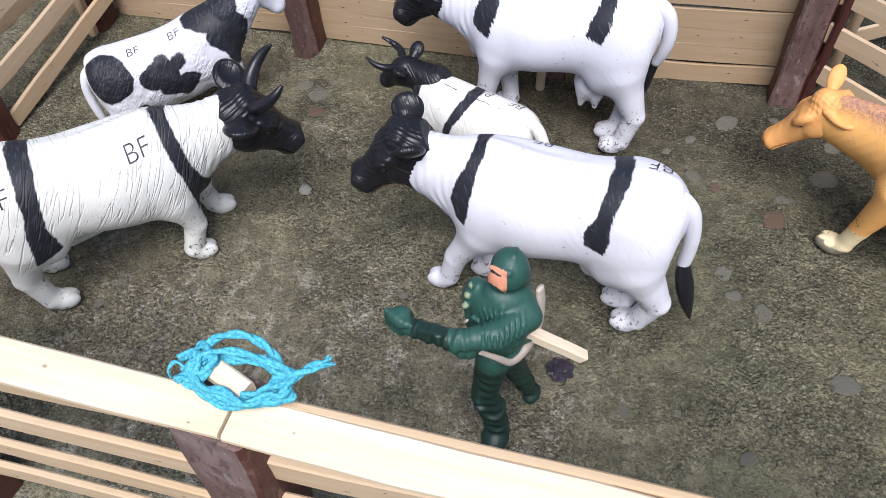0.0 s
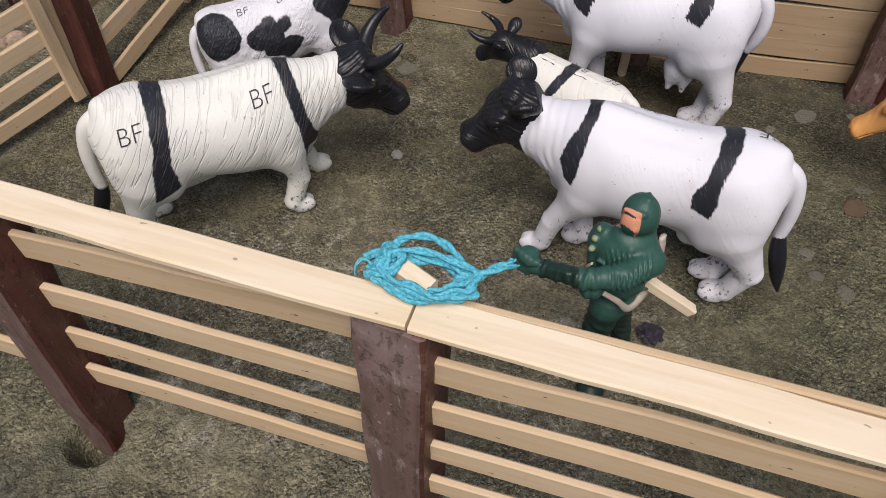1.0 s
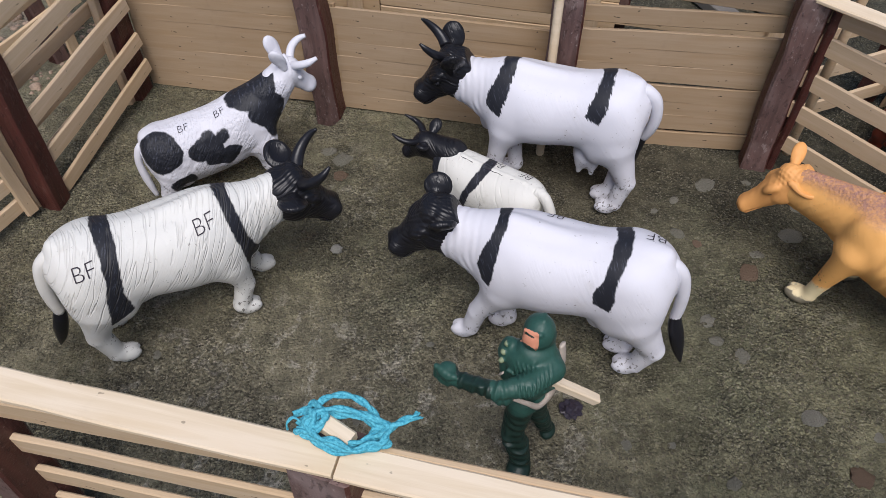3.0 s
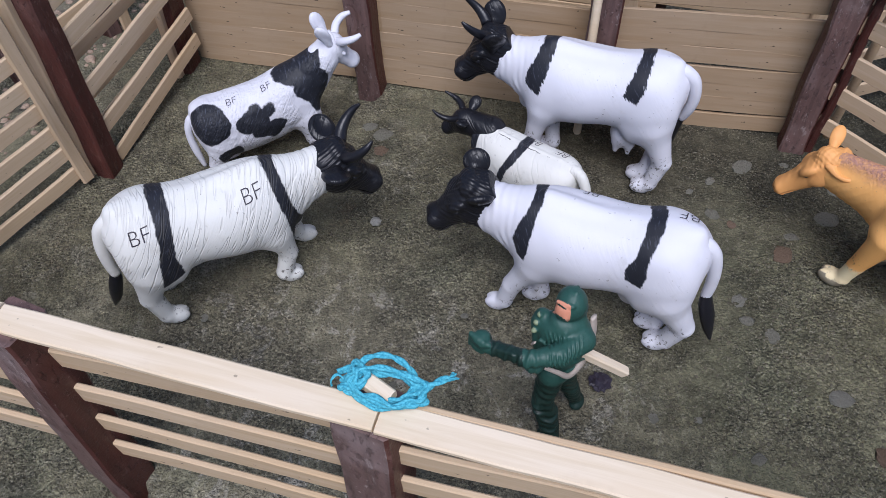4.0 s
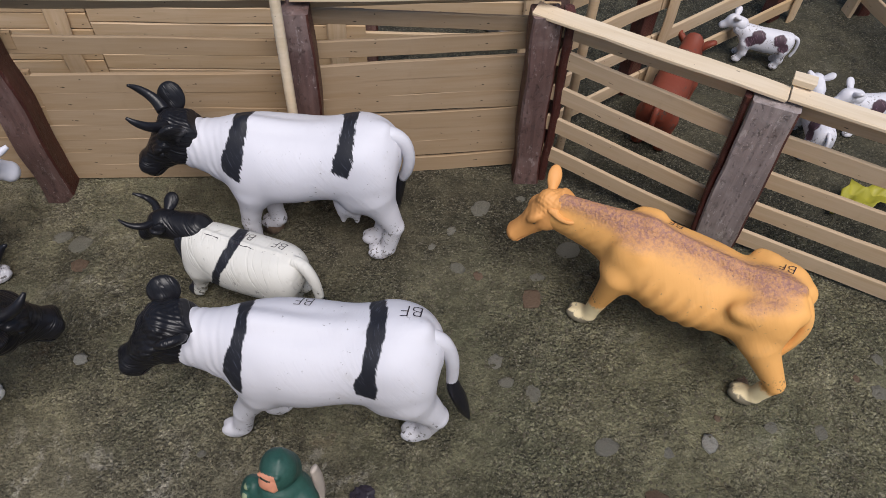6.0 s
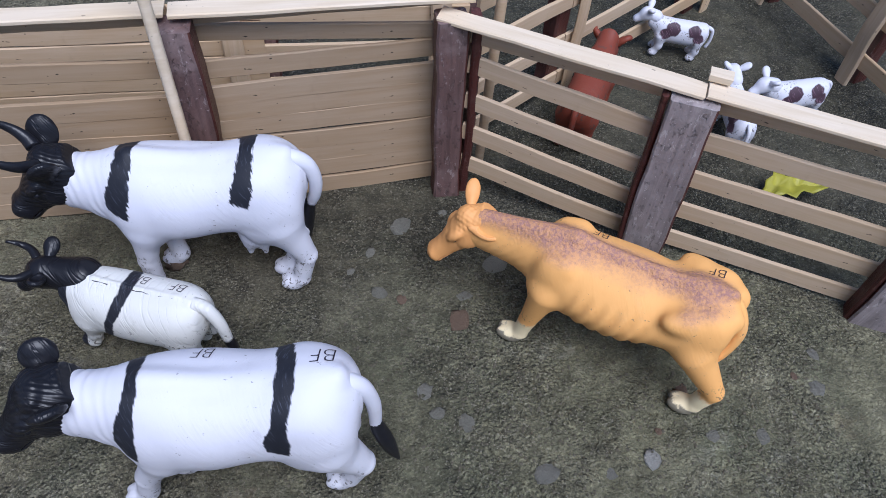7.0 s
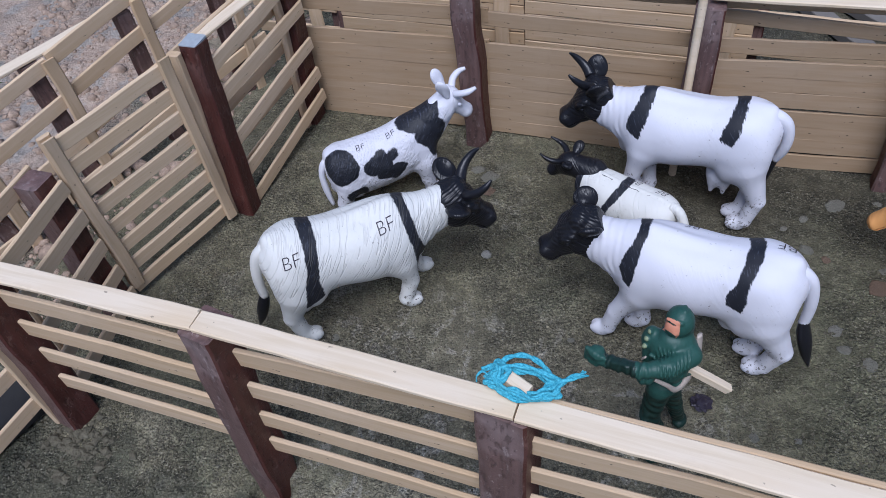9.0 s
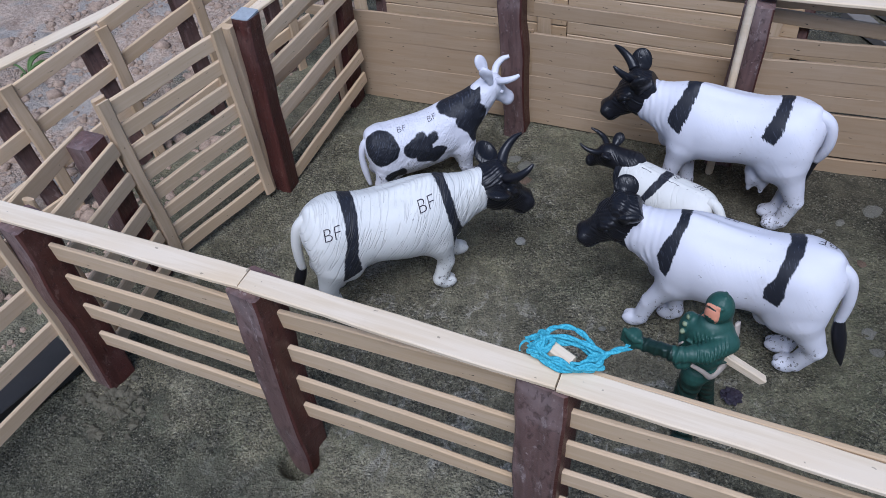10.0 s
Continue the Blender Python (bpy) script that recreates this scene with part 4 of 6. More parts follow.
def bull_body(udder, lift, fronts, rears, hock_out, slim=1.0):
    """The trunk, neck and legs of the large moulds; lift: how much longer the legs are."""
    def folds(x, z):
        neck = np.clip((x - 0.048) / 0.010, 0, 1) * np.clip((0.092 - x) / 0.006, 0, 1)
        return 0.00034 * neck * (0.6 + 0.4 * np.sin(x * 420 + z * 130)) * np.sin((x - 0.28 * (z - 0.07)) * 2 * np.pi / 0.0050 + 1.6 * np.sin(z * 190 + x * 60))
    k = lift
    s = [cone((-0.046, 0, 0.0950 + k), (-0.008, 0, 0.0905 + k), 0.004, 0.003), cone((-0.008, 0, 0.0905 + k), (0.036, 0, 0.0945 + k), 0.003, 0.004), ball((-0.032, 0.013, 0.083 + k), (0.012, 0.008, 0.008)), ball((-0.032, -0.013, 0.083 + k), (0.012, 0.008, 0.008)), ball((0.047, 0, 0.051 + k), (0.009, 0.009, 0.015), (0, -25, 0))]
    s += [torso([(x, zc + k + 0.03 * (1 - slim), h * (0.4 + 0.6 * slim), w) for x, zc, h, w in BULL_ROWS], 2.15, folds)]
    limbs = []
    for side, knee, foot, low in fronts:
        y = 0.0145 * side
        mid = (y + low) / 2
        s += [ball((0.036, 0.0140 * side, 0.060 + k), (0.0125, 0.0105, 0.022), (0, 12, 0))]
        limbs += [[cone((0.037, y, 0.050 + k), (knee, mid, 0.026), 0.0092 * slim, 0.0062 * slim), cone((knee, mid, 0.026), (foot - 0.003, low, 0.0075), 0.0062 * slim, 0.0054 * slim), cone((foot - 0.003, low, 0.0075), (foot + 0.002, low, 0.0050), 0.0056, 0.0050), *hoof(foot, low)]]
    for side, foot, low in rears:
        y = 0.0145 * side
        mid = (y + low) / 2
        hock = foot - hock_out
        s += [ball((-0.038, 0.0150 * side, 0.063 + k), (0.0160, 0.0112, 0.022), (0, -12, 0)), ball((-0.028, 0.0165 * side, 0.050 + k), (0.008, 0.0060, 0.011), (0, 20, 0))]
        limbs += [[cone((-0.041, y, 0.054 + k), (hock, mid, 0.029), 0.0118 * slim, 0.0068 * slim), cone((hock, mid, 0.029), (foot - 0.004, low, 0.0080), 0.0066 * slim, 0.0056 * slim), cone((foot - 0.0035, low, 0.0080), (foot + 0.002, low, 0.0050), 0.0058, 0.0050), *hoof(foot, low)]]
    if udder:
        s += [ball((-0.023, 0.004, 0.0365 + k), (0.0110, 0.0120, 0.0095))]
        s += [cone((-0.023 + a, 0.004 + b, 0.029 + k), (-0.023 + a, 0.004 + b, 0.0225 + k), 0.0024, 0.0017) for a in (-0.0045, 0.0045) for b in (-0.006, 0.006)]
    else:
        s += [cone((-0.022, 0, 0.036 + k), (-0.006, 0, 0.0355 + k), 0.006, 0.0035), ball((-0.021, 0.010, 0.042 + k), (0.007, 0.005, 0.008))]
    return melt("body", s, 0.0008, 0.006, floor=0.0, limbs=limbs)


def bull_head():
    """Black head along x, from the poll to the muzzle: flat forehead, brows, cheeks, broad muzzle."""
    def ribs(x, y, z):
        brow = np.clip((0.030 - x) / 0.008, 0, 1) * np.clip((z - 0.001) / 0.006, 0, 1)
        cheek = np.clip((0.034 - x) / 0.006, 0, 1) * (1 - brow)
        fan = np.sin((np.abs(y) * 0.9 + x * 0.55) * 2 * np.pi / 0.0034 + 0.8 * np.sin(x * 260))
        return 0.00026 * brow * fan + 0.00020 * cheek * np.sin((x * 0.75 - z * 0.65) * 2 * np.pi / 0.0036 + 0.9 * np.sin(z * 240))
    rows = [(-0.012, -0.003, 0.0125, 0.0130), (-0.004, -0.0015, 0.0165, 0.0165), (0.006, -0.001, 0.0182, 0.0172), (0.016, -0.0025, 0.0172, 0.0152), (0.026, -0.0045, 0.0142, 0.0118), (0.036, -0.0062, 0.0112, 0.0102), (0.0425, -0.0068, 0.0105, 0.0112), (0.047, -0.0070, 0.0085, 0.0100), (0.0495, -0.0070, 0.004, 0.006)]
    s = [torso(rows, 2.6), ball((0.018, 0.0125, 0.0068), (0.0078, 0.0042, 0.0040), (0, 12, -18)), ball((0.018, -0.0125, 0.0068), (0.0078, 0.0042, 0.0040), (0, 12, 18)), ball((0.002, 0, 0.0150), (0.008, 0.0125, 0.0058)),
         ball((0.010, 0.0135, -0.0085), (0.0110, 0.0046, 0.0085)), ball((0.010, -0.0135, -0.0085), (0.0110, 0.0046, 0.0085)), ball((0.0455, 0.0058, -0.0035), (0.0045, 0.0042, 0.0042)), ball((0.0455, -0.0058, -0.0035), (0.0045, 0.0042, 0.0042)), ball((0.041, 0, -0.0140), (0.0075, 0.0080, 0.0040))]
    carve = [ball((0.0492, 0.0058, -0.0035), (0.0026, 0.0018, 0.0020)), ball((0.0492, -0.0058, -0.0035), (0.0026, 0.0018, 0.0020)), ball((0.043, 0, -0.0122), (0.014, 0.016, 0.0008)), ball((0.0205, 0.0165, 0.0022), (0.0042, 0.0022, 0.0026)), ball((0.0205, -0.0165, 0.0022), (0.0042, 0.0022, 0.0026))]
    return melt("head", s, 0.00065, 0.0034, carve, ripple=ribs)


def ear_mesh(length, wide, thick, cup=0.74):
    """A leaf-shaped ear along z, hollow towards -y."""
    s = [ball((0, 0, length * 0.52), (wide, thick, length * 0.46)), ball((0, 0, length * 0.70), (wide * 0.72, thick, length * 0.30)), cone((0, 0, 0), (0, 0, length * 0.3), thick * 1.4, thick * 1.15)]
    if cup < 0.4:
        return melt("ear", s, 0.0007, 0.003)
    return melt("ear", s, 0.0007, 0.003, [ball((0, -thick * 1.55, length * 0.58), (wide * cup, thick * 1.35, length * 0.49 * cup))])


def horn_mesh(side, lift=1.0, reach=1.0):
    return tube("horn", [(0, 0, 0, 0.0058), (0.002 * reach, 0.008 * side, 0.006 * lift, 0.0052), (0.006 * reach, 0.014 * side, 0.014 * lift, 0.0043), (0.011 * reach, 0.016 * side, 0.023 * lift, 0.0031), (0.015 * reach, 0.014 * side, 0.030 * lift, 0.0012)], 20, 12)


EYE_MESH = melt("eye", [ball((0, 0, 0), (0.0023, 0.0016, 0.0020))], 0.0005, 0.001)
HEAD_MESH, EAR_MESH = bull_head(), ear_mesh(0.027, 0.0108, 0.0032)
HORNS = {side: horn_mesh(side) for side in (1, -1)}
TAIL_MESH = tube("tail", [(-0.048, 0, 0.088, 0.0054), (-0.056, 0, 0.0905, 0.0048), (-0.0645, 0, 0.085, 0.0042), (-0.069, 0, 0.072, 0.0038), (-0.0705, 0, 0.058, 0.0035), (-0.0705, 0.0, 0.046, 0.0031)], 26, 12)
TUFT_MESH = tube("tuft", [(-0.0705, 0, 0.049, 0.0028), (-0.0718, 0.001, 0.042, 0.0040), (-0.0752, 0.0025, 0.032, 0.0044), (-0.0788, 0.0040, 0.021, 0.0032), (-0.0825, 0.0055, 0.012, 0.0007)], 18, 10)

COW_TAIL = (tube("tail", [(-0.050, 0, 0.0905, 0.0054), (-0.057, 0, 0.0925, 0.0050), (-0.0650, 0, 0.0870, 0.0045), (-0.0685, 0, 0.0750, 0.0040), (-0.0675, -0.001, 0.0630, 0.0037), (-0.0645, -0.003, 0.0530, 0.0032)], 26, 12),
            tube("tuft", [(-0.0645, -0.003, 0.0550, 0.0030), (-0.0620, -0.0045, 0.0450, 0.0042), (-0.0600, -0.0060, 0.0330, 0.0046), (-0.0590, -0.0065, 0.0200, 0.0032), (-0.0590, -0.0065, 0.0110, 0.0007)], 18, 10))


def bull(name, place, heading, label, hide_mat, body_mesh, lift, head_pitch, head_yaw, horns, plain_mat, ears, tail_turn=0.0, head_size=0.76, head_back=0.0, horn_lift=-0.5, horn_wide=1.0, tail_in=0.0, head_up=0.0, tails=None, ear_size=1.0):
    ob = thing(name, pose(*place, 0, 0, heading), label, "toy cow", "toy cattle in the pen")
    body = part("body", body_mesh, hide_mat, ob)
    head = part("head", HEAD_MESH.copy(), HEAD_BLACK, ob, "black ribbed head", pose(0.0825 - head_back, 0, 0.0785 + lift + head_up, 0, head_pitch, head_yaw) @ Matrix.Scale(head_size, 4))
    for side in (1, -1):
        part("eye", EYE_MESH, BLACK, head, "", pose(0.0205, 0.0142 * side, 0.0022))
        rx, ry, rz = ears
        part("ear", EAR_MESH.copy(), HEAD_BLACK, head, "", pose(0.003, 0.0135 * side, 0.006, -rx * side, ry, rz * side) @ Matrix.Diagonal((1.0, 1.0, ear_size, 1)))
        if horns:
            part("horn", HORNS[side].copy(), BLACK, head, "", pose(0.006 - 0.004 * (horn_wide < 1), 0.009 * side, 0.015 + 0.003 * (horn_wide < 1)) @ pose(0, 0, 0, 0, head_pitch * horn_lift) @ Matrix.Diagonal((0.92, 0.84 * horn_wide, 0.86, 1)))
    tail_mesh, tuft_mesh = tails or (TAIL_MESH, TUFT_MESH)
    tail = part("tail", tail_mesh.copy(), plain_mat, ob, "", pose(0.0085 + tail_in, 0, lift, 0, 0, tail_turn))
    part("tuft", tuft_mesh.copy(), BLACK, tail, "black tail tuft")
    return ob, body.data


mid_cow, mid_skin = bull("toy_bull", (-0.0098, 0.2492, 0), 174.0, "white plastic toy bull with black bands, head and tail tuft", BULL_HIDE, bull_body(False, 0.0, ((1, 0.0490, 0.0565, 0.0160), (-1, 0.0385, 0.0360, 0.0010)), ((1, -0.0445, 0.0120), (-1, -0.0370, -0.0015)), 0.0105), 0.0, 30, 22, False, PLAIN_WHITE, (50, -42, 20), head_size=0.765, head_back=0.0062, head_up=0.0075, ear_size=0.78)
letters(mid_cow, mid_skin, (-0.0405, -0.002, 0.14), (0, -0.18, -1), 0.0115, PEN, 185)
letters(mid_cow, mid_skin, (0.014, -0.006, 0.14), (0, -0.2, -1), 0.0095, PEN, 180)
back_cow, back_skin = bull("toy_cow", (-0.0285, 0.385, 0), 174.5, "white plastic toy cow with udder, black bands and horned black head", COW_HIDE_BANDED, bull_body(True, 0.0035, ((1, 0.0415, 0.0445, 0.0160), (-1, 0.0335, 0.0325, -0.0040)), ((1, -0.0440, 0.0170), (-1, -0.0385, 0.0050)), 0.0085, 0.98), 0.0035, 33, 16, True, PLAIN_WHITE, (34, -30, 10), head_size=0.77, head_back=0.0080, horn_lift=-0.45, horn_wide=0.8, tail_in=-0.001, head_up=0.0075, tails=COW_TAIL)
left_cow, left_skin = bull("toy_bull", (-0.2475, 0.2165, 0), 39.0, "creamy wrinkled plastic toy bull with black bands and horns", BULL_HIDE_WRINKLED, bull_body(False, -0.002, ((1, 0.048, 0.056, 0.0145), (-1, 0.040, 0.037, -0.0145)), ((1, -0.043, 0.0145), (-1, -0.041, -0.0145)), 0.0075), -0.002, 34, -8, True, PLAIN_CREAM, (75, -25, 15), head_size=0.82, head_back=0.003, head_up=0.002)
letters(left_cow, left_skin, (0.029, -0.08, 0.113), (0, 1, -0.4), 0.0125, PEN, 8)
letters(left_cow, left_skin, (-0.0425, -0.08, 0.111), (0.1, 1, -0.4), 0.0125, PEN, 8)


def spotted_cow():
    ob = thing("toy_cow", pose(-0.2685, 0.338, 0, 0, 0, 38), "white plastic toy cow with black patches and white horned head", "toy cow", "toy cattle in the pen")
    rows = [(-0.051, 0.046, 0.006, 0.006), (-0.048, 0.045, 0.016, 0.014), (-0.040, 0.042, 0.0225, 0.0185), (-0.026, 0.0405, 0.024, 0.0205), (0.0, 0.0425, 0.024, 0.0205), (0.020, 0.048, 0.0245, 0.020), (0.032, 0.053, 0.0235, 0.0175),
            (0.041, 0.0600, 0.0205, 0.0145), (0.049, 0.0675, 0.0175, 0.0125), (0.056, 0.0750, 0.0150, 0.0112), (0.0615, 0.0800, 0.0125, 0.0100)]
    s = [torso(rows, 2.2)]
    limbs = []
    for x, kx, fx in ((0.030, 0.031, 0.033), (-0.036, -0.043, -0.036)):
        for side in (1, -1):
            y = 0.012 * side
            s += [ball((x, 0.012 * side, 0.041), (0.011, 0.0075, 0.017))]
            limbs += [[cone((x, y, 0.034), (kx, y, 0.016), 0.0090, 0.0058), cone((kx, y, 0.016), (fx, y, 0.006), 0.0058, 0.0050), *hoof(fx, y, 0.8)]]
    s += [ball((-0.03, 0, 0.018), (0.009, 0.009, 0.008))]
    body = part("body", melt("body", s, 0.0009, 0.005, floor=0.0, limbs=limbs), COW_HIDE_SPOTTED, ob)
    hs = [ball((0.004, 0, 0.0), (0.012, 0.0115, 0.0125)), cone((0.004, 0, -0.002), (0.026, 0, -0.006), 0.0105, 0.0072), ball((0.029, 0, -0.0065), (0.005, 0.0075, 0.006)), cone((-0.004, 0, -0.012), (0.002, 0, -0.003), 0.0105, 0.0105)]
    head = part("head", melt("head", hs, 0.001, 0.005), PLAIN_WHITE, ob, "plain white head", pose(0.0575, 0, 0.0825, 0, 34, -4) @ Matrix.Scale(0.8, 4))
    white_eye = EYE_MESH.copy()
    white_eye.materials.clear()
    for side in (1, -1):
        part("ear", ear_mesh(0.021, 0.0066, 0.0024, 0.3), PLAIN_WHITE, head, "", pose(-0.004, 0.0085 * side, 0.006, -40 * side, -44, 40 * side))
        part("horn", tube("horn", [(0, 0, 0, 0.0038), (0.001, 0.008 * side, 0.006, 0.0036), (0.005, 0.0125 * side, 0.013, 0.003), (0.010, 0.012 * side, 0.019, 0.0018)], 16, 10), PLAIN_WHITE, head, "", pose(0.004, 0.006 * side, 0.009))
        part("eye", white_eye, PLAIN_WHITE, head, "", pose(0.013, 0.0098 * side, 0.002))
    part("tail", tube("tail", [(-0.046, 0, 0.055, 0.0036), (-0.051, 0, 0.052, 0.0030), (-0.0545, -0.001, 0.042, 0.0025), (-0.054, -0.002, 0.026, 0.0028), (-0.052, -0.003, 0.010, 0.0016)], 22, 10), PLAIN_WHITE, ob)
    letters(ob, body.data, (-0.020, -0.020, 0.10), (0, 0.35, -1), 0.008, PEN, 5)
    letters(ob, body.data, (0.006, -0.018, 0.10), (0, 0.35, -1), 0.008, PEN, 10)


spotted_cow()


def calf():
    ob = thing("toy_calf", pose(-0.072, 0.334, 0, 0, 0, 158), "worn white plastic toy calf with one black band", "toy calf", "toy cattle in the pen")
    rows = [(-0.043, 0.040, 0.005, 0.005), (-0.040, 0.039, 0.013, 0.012), (-0.030, 0.037, 0.0185, 0.017), (-0.015, 0.0355, 0.0195, 0.018), (0.005, 0.035, 0.0195, 0.018), (0.020, 0.0365, 0.019, 0.016), (0.030, 0.039, 0.016, 0.0125), (0.037, 0.042, 0.013, 0.010)]
    s = [torso(rows, 2.2)]
    limbs = []
    for x, kx, fx in ((0.024, 0.027, 0.030), (-0.030, -0.036, -0.030)):
        for side in (1, -1):
            y = 0.010 * side
            s += [ball((x, y, 0.032), (0.010, 0.0065, 0.013))]
            limbs += [[cone((x, y, 0.028), (kx, y, 0.013), 0.0070, 0.0044), cone((kx, y, 0.013), (fx, y, 0.005), 0.0044, 0.0038), *hoof(fx, y, 0.62)]]
    spine = [(0.030, 0.0546), (0.018, 0.0550), (0.004, 0.0542), (-0.014, 0.0545), (-0.028, 0.0551), (-0.038, 0.0525)]
    ridge = [cone((a, 0, za), (b, 0, zb), 0.0013, 0.0013) for (a, za), (b, zb) in zip(spine, spine[1:])]
    body = part("body", melt("body", s, 0.0008, 0.004, floor=0.0, hard=ridge, limbs=limbs), CALF_HIDE, ob)
    for first, last in ((0.028, 0.010), (0.000, -0.016), (-0.019, -0.034)):
        xs = [first + (last - first) * k / 5 for k in range(6)]
        part("seam", tube("seam", [(x, 0.0017 + 0.0004 * math.sin(900 * x), float(np.interp(x, [p[0] for p in spine[::-1]], [p[1] for p in spine[::-1]])) + 0.0004, 0.0002 + 0.0002 * (k % 2)) for k, x in enumerate(xs)], 14, 5), PEN, ob, "dark worn seam along the back")
    hs = [cone((-0.016, 0, -0.010), (0.002, 0, 0.0), 0.0125, 0.0095), ball((0.005, 0, 0.001), (0.010, 0.009, 0.010)), cone((0.006, 0, -0.001), (0.021, 0, -0.005), 0.008, 0.0052), ball((0.023, 0, -0.005), (0.004, 0.0058, 0.005))]
    head = part("head", melt("head", hs, 0.0009, 0.004), HEAD_BLACK, ob, "black head and neck", pose(0.045, 0, 0.052, 0, 20, 12) @ Matrix.Scale(0.88, 4))
    for side in (1, -1):
        part("ear", ear_mesh(0.013, 0.0048, 0.0018), HEAD_BLACK, head, "", pose(0.0, 0.007 * side, 0.005, -60 * side, -30, 0))
        part("horn", tube("horn", [(0, 0, 0, 0.003), (0.004, 0.006 * side, 0.004, 0.0026), (0.010, 0.008 * side, 0.009, 0.0018), (0.015, 0.007 * side, 0.014, 0.0008)], 14, 8), HEAD_BLACK, head, "", pose(0.006, 0.005 * side, 0.007))
    tail = part("tail", tube("tail", [(-0.037, 0, 0.052, 0.004), (-0.044, 0, 0.050, 0.0038), (-0.050, 0.001, 0.040, 0.0035), (-0.053, 0.002, 0.026, 0.0030)], 18, 10), CALF_HIDE, ob)
    part("tuft", tube("tuft", [(-0.053, 0.002, 0.027, 0.0026), (-0.0545, 0.002, 0.019, 0.0032), (-0.056, 0.002, 0.010, 0.0008)], 10, 8), BLACK, tail)
    letters(ob, body.data, (-0.006, -0.001, 0.09), (0, -0.15, -1), 0.0085, PEN, 180)
    letters(ob, body.data, (-0.027, -0.001, 0.09), (0, -0.15, -1), 0.0085, PEN, 180)


calf()


def bony_cow(name, place, heading, label, mat, head_yaw, scale, marks):
    ob = thing(name, pose(*place, 0, 0, heading) @ Matrix.Scale(scale, 4), label, "toy cow", "toy cattle in the pen")
    up = 0.0165
    rows = [(-0.0665, 0.0590, 0.005, 0.008), (-0.0635, 0.0565, 0.014, 0.0165), (-0.055, 0.0530, 0.0215, 0.0232), (-0.042, 0.0505, 0.0245, 0.0272), (-0.026, 0.0460, 0.0245, 0.0268), (-0.010, 0.0440, 0.0268, 0.0295), (0.012, 0.0440, 0.0275, 0.0288), (0.032, 0.0465, 0.0272, 0.0240), (0.046, 0.0490, 0.0232, 0.0172),
            (0.060, 0.0500, 0.0185, 0.0122), (0.074, 0.0495, 0.0160, 0.0104), (0.090, 0.0490, 0.0135, 0.0096)]

    def ribs(x, z):
        flank = np.clip((x + 0.03) / 0.01, 0, 1) * np.clip((0.028 - x) / 0.01, 0, 1) * np.clip((z - 0.039) / 0.01, 0, 1) * np.clip((0.075 - z) / 0.008, 0, 1)
        neck = np.clip((x - 0.046) / 0.008, 0, 1) * np.clip((0.088 - x) / 0.006, 0, 1)
        return 0.0008 * flank * np.sin((x + 0.3 * z) * 2 * np.pi / 0.0088) + 0.00018 * neck * np.sin((x + 0.7 * z) * 2 * np.pi / 0.0062)
    s = [torso([(x, zc + up, h, w) for x, zc, h, w in rows], 1.85, ribs), cone((-0.058, 0, 0.0745 + up), (-0.020, 0, 0.0705 + up), 0.0030, 0.0022), cone((-0.020, 0, 0.0705 + up), (0.03, 0, 0.0735 + up), 0.0022, 0.0028), cone((0.03, 0, 0.0735 + up), (0.086, 0, 0.0615 + up), 0.003, 0.003)]
    for side in (1, -1):
        s += [ball((-0.038, 0.0212 * side, 0.0625 + up), (0.0105, 0.0062, 0.0062), (0, 0, 24 * side)), cone((-0.042, 0.0190 * side, 0.0635 + up), (-0.062, 0.0085 * side, 0.0660 + up), 0.0052, 0.0042), ball((-0.0625, 0.0085 * side, 0.0640 + up), (0.0052, 0.0048, 0.0056)),
              ball((0.034, 0.0165 * side, 0.050 + up), (0.0115, 0.0072, 0.0185), (0, 18, 0)), cone((0.030, 0.0150 * side, 0.0640 + up), (0.044, 0.0165 * side, 0.0410 + up), 0.0050, 0.0046)]
    s += [ball((-0.034, 0, 0.022 + up), (0.010, 0.010, 0.007))]
    limbs = []
    for side, kx, fx in ((1, 0.042, 0.046), (-1, 0.036, 0.034)):
        y = 0.0200 * side
        limbs += [[cone((0.036, y, 0.040 + up), (kx, y, 0.024), 0.0094, 0.0056), cone((kx, y, 0.024), (fx - 0.001, y, 0.0075), 0.0056, 0.0050), cone((fx - 0.001, y, 0.0075), (fx + 0.004, y, 0.0050), 0.0054, 0.0050), *hoof(fx + 0.003, y, 0.92)]]
    for side, fx in ((1, -0.0665), (-1, -0.054)):
        y = 0.0200 * side
        hk = fx - 0.007
        s += [ball((-0.051, 0.0165 * side, 0.050 + up), (0.0135, 0.0092, 0.022), (0, -10, 0))]
        limbs += [[cone((-0.053, y, 0.040 + up), (hk, y, 0.028), 0.0108, 0.0062), cone((hk, y, 0.028), (fx - 0.002, y, 0.008), 0.0058, 0.0052), cone((fx - 0.002, y, 0.0075), (fx + 0.003, y, 0.0050), 0.0054, 0.0050), *hoof(fx + 0.002, y, 0.92)]]
    body = part("body", melt("body", s, 0.0009, 0.0062, floor=0.0, limbs=limbs), mat, ob)
    hrows = [(-0.014, -0.003, 0.0110, 0.0098), (-0.004, -0.001, 0.0122, 0.0108), (0.006, -0.0012, 0.0122, 0.0106), (0.016, -0.0035, 0.0108, 0.0088), (0.026, -0.0058, 0.0086, 0.0070), (0.034, -0.0072, 0.0076, 0.0070), (0.0395, -0.0078, 0.0068, 0.0076), (0.043, -0.0080, 0.004, 0.005)]
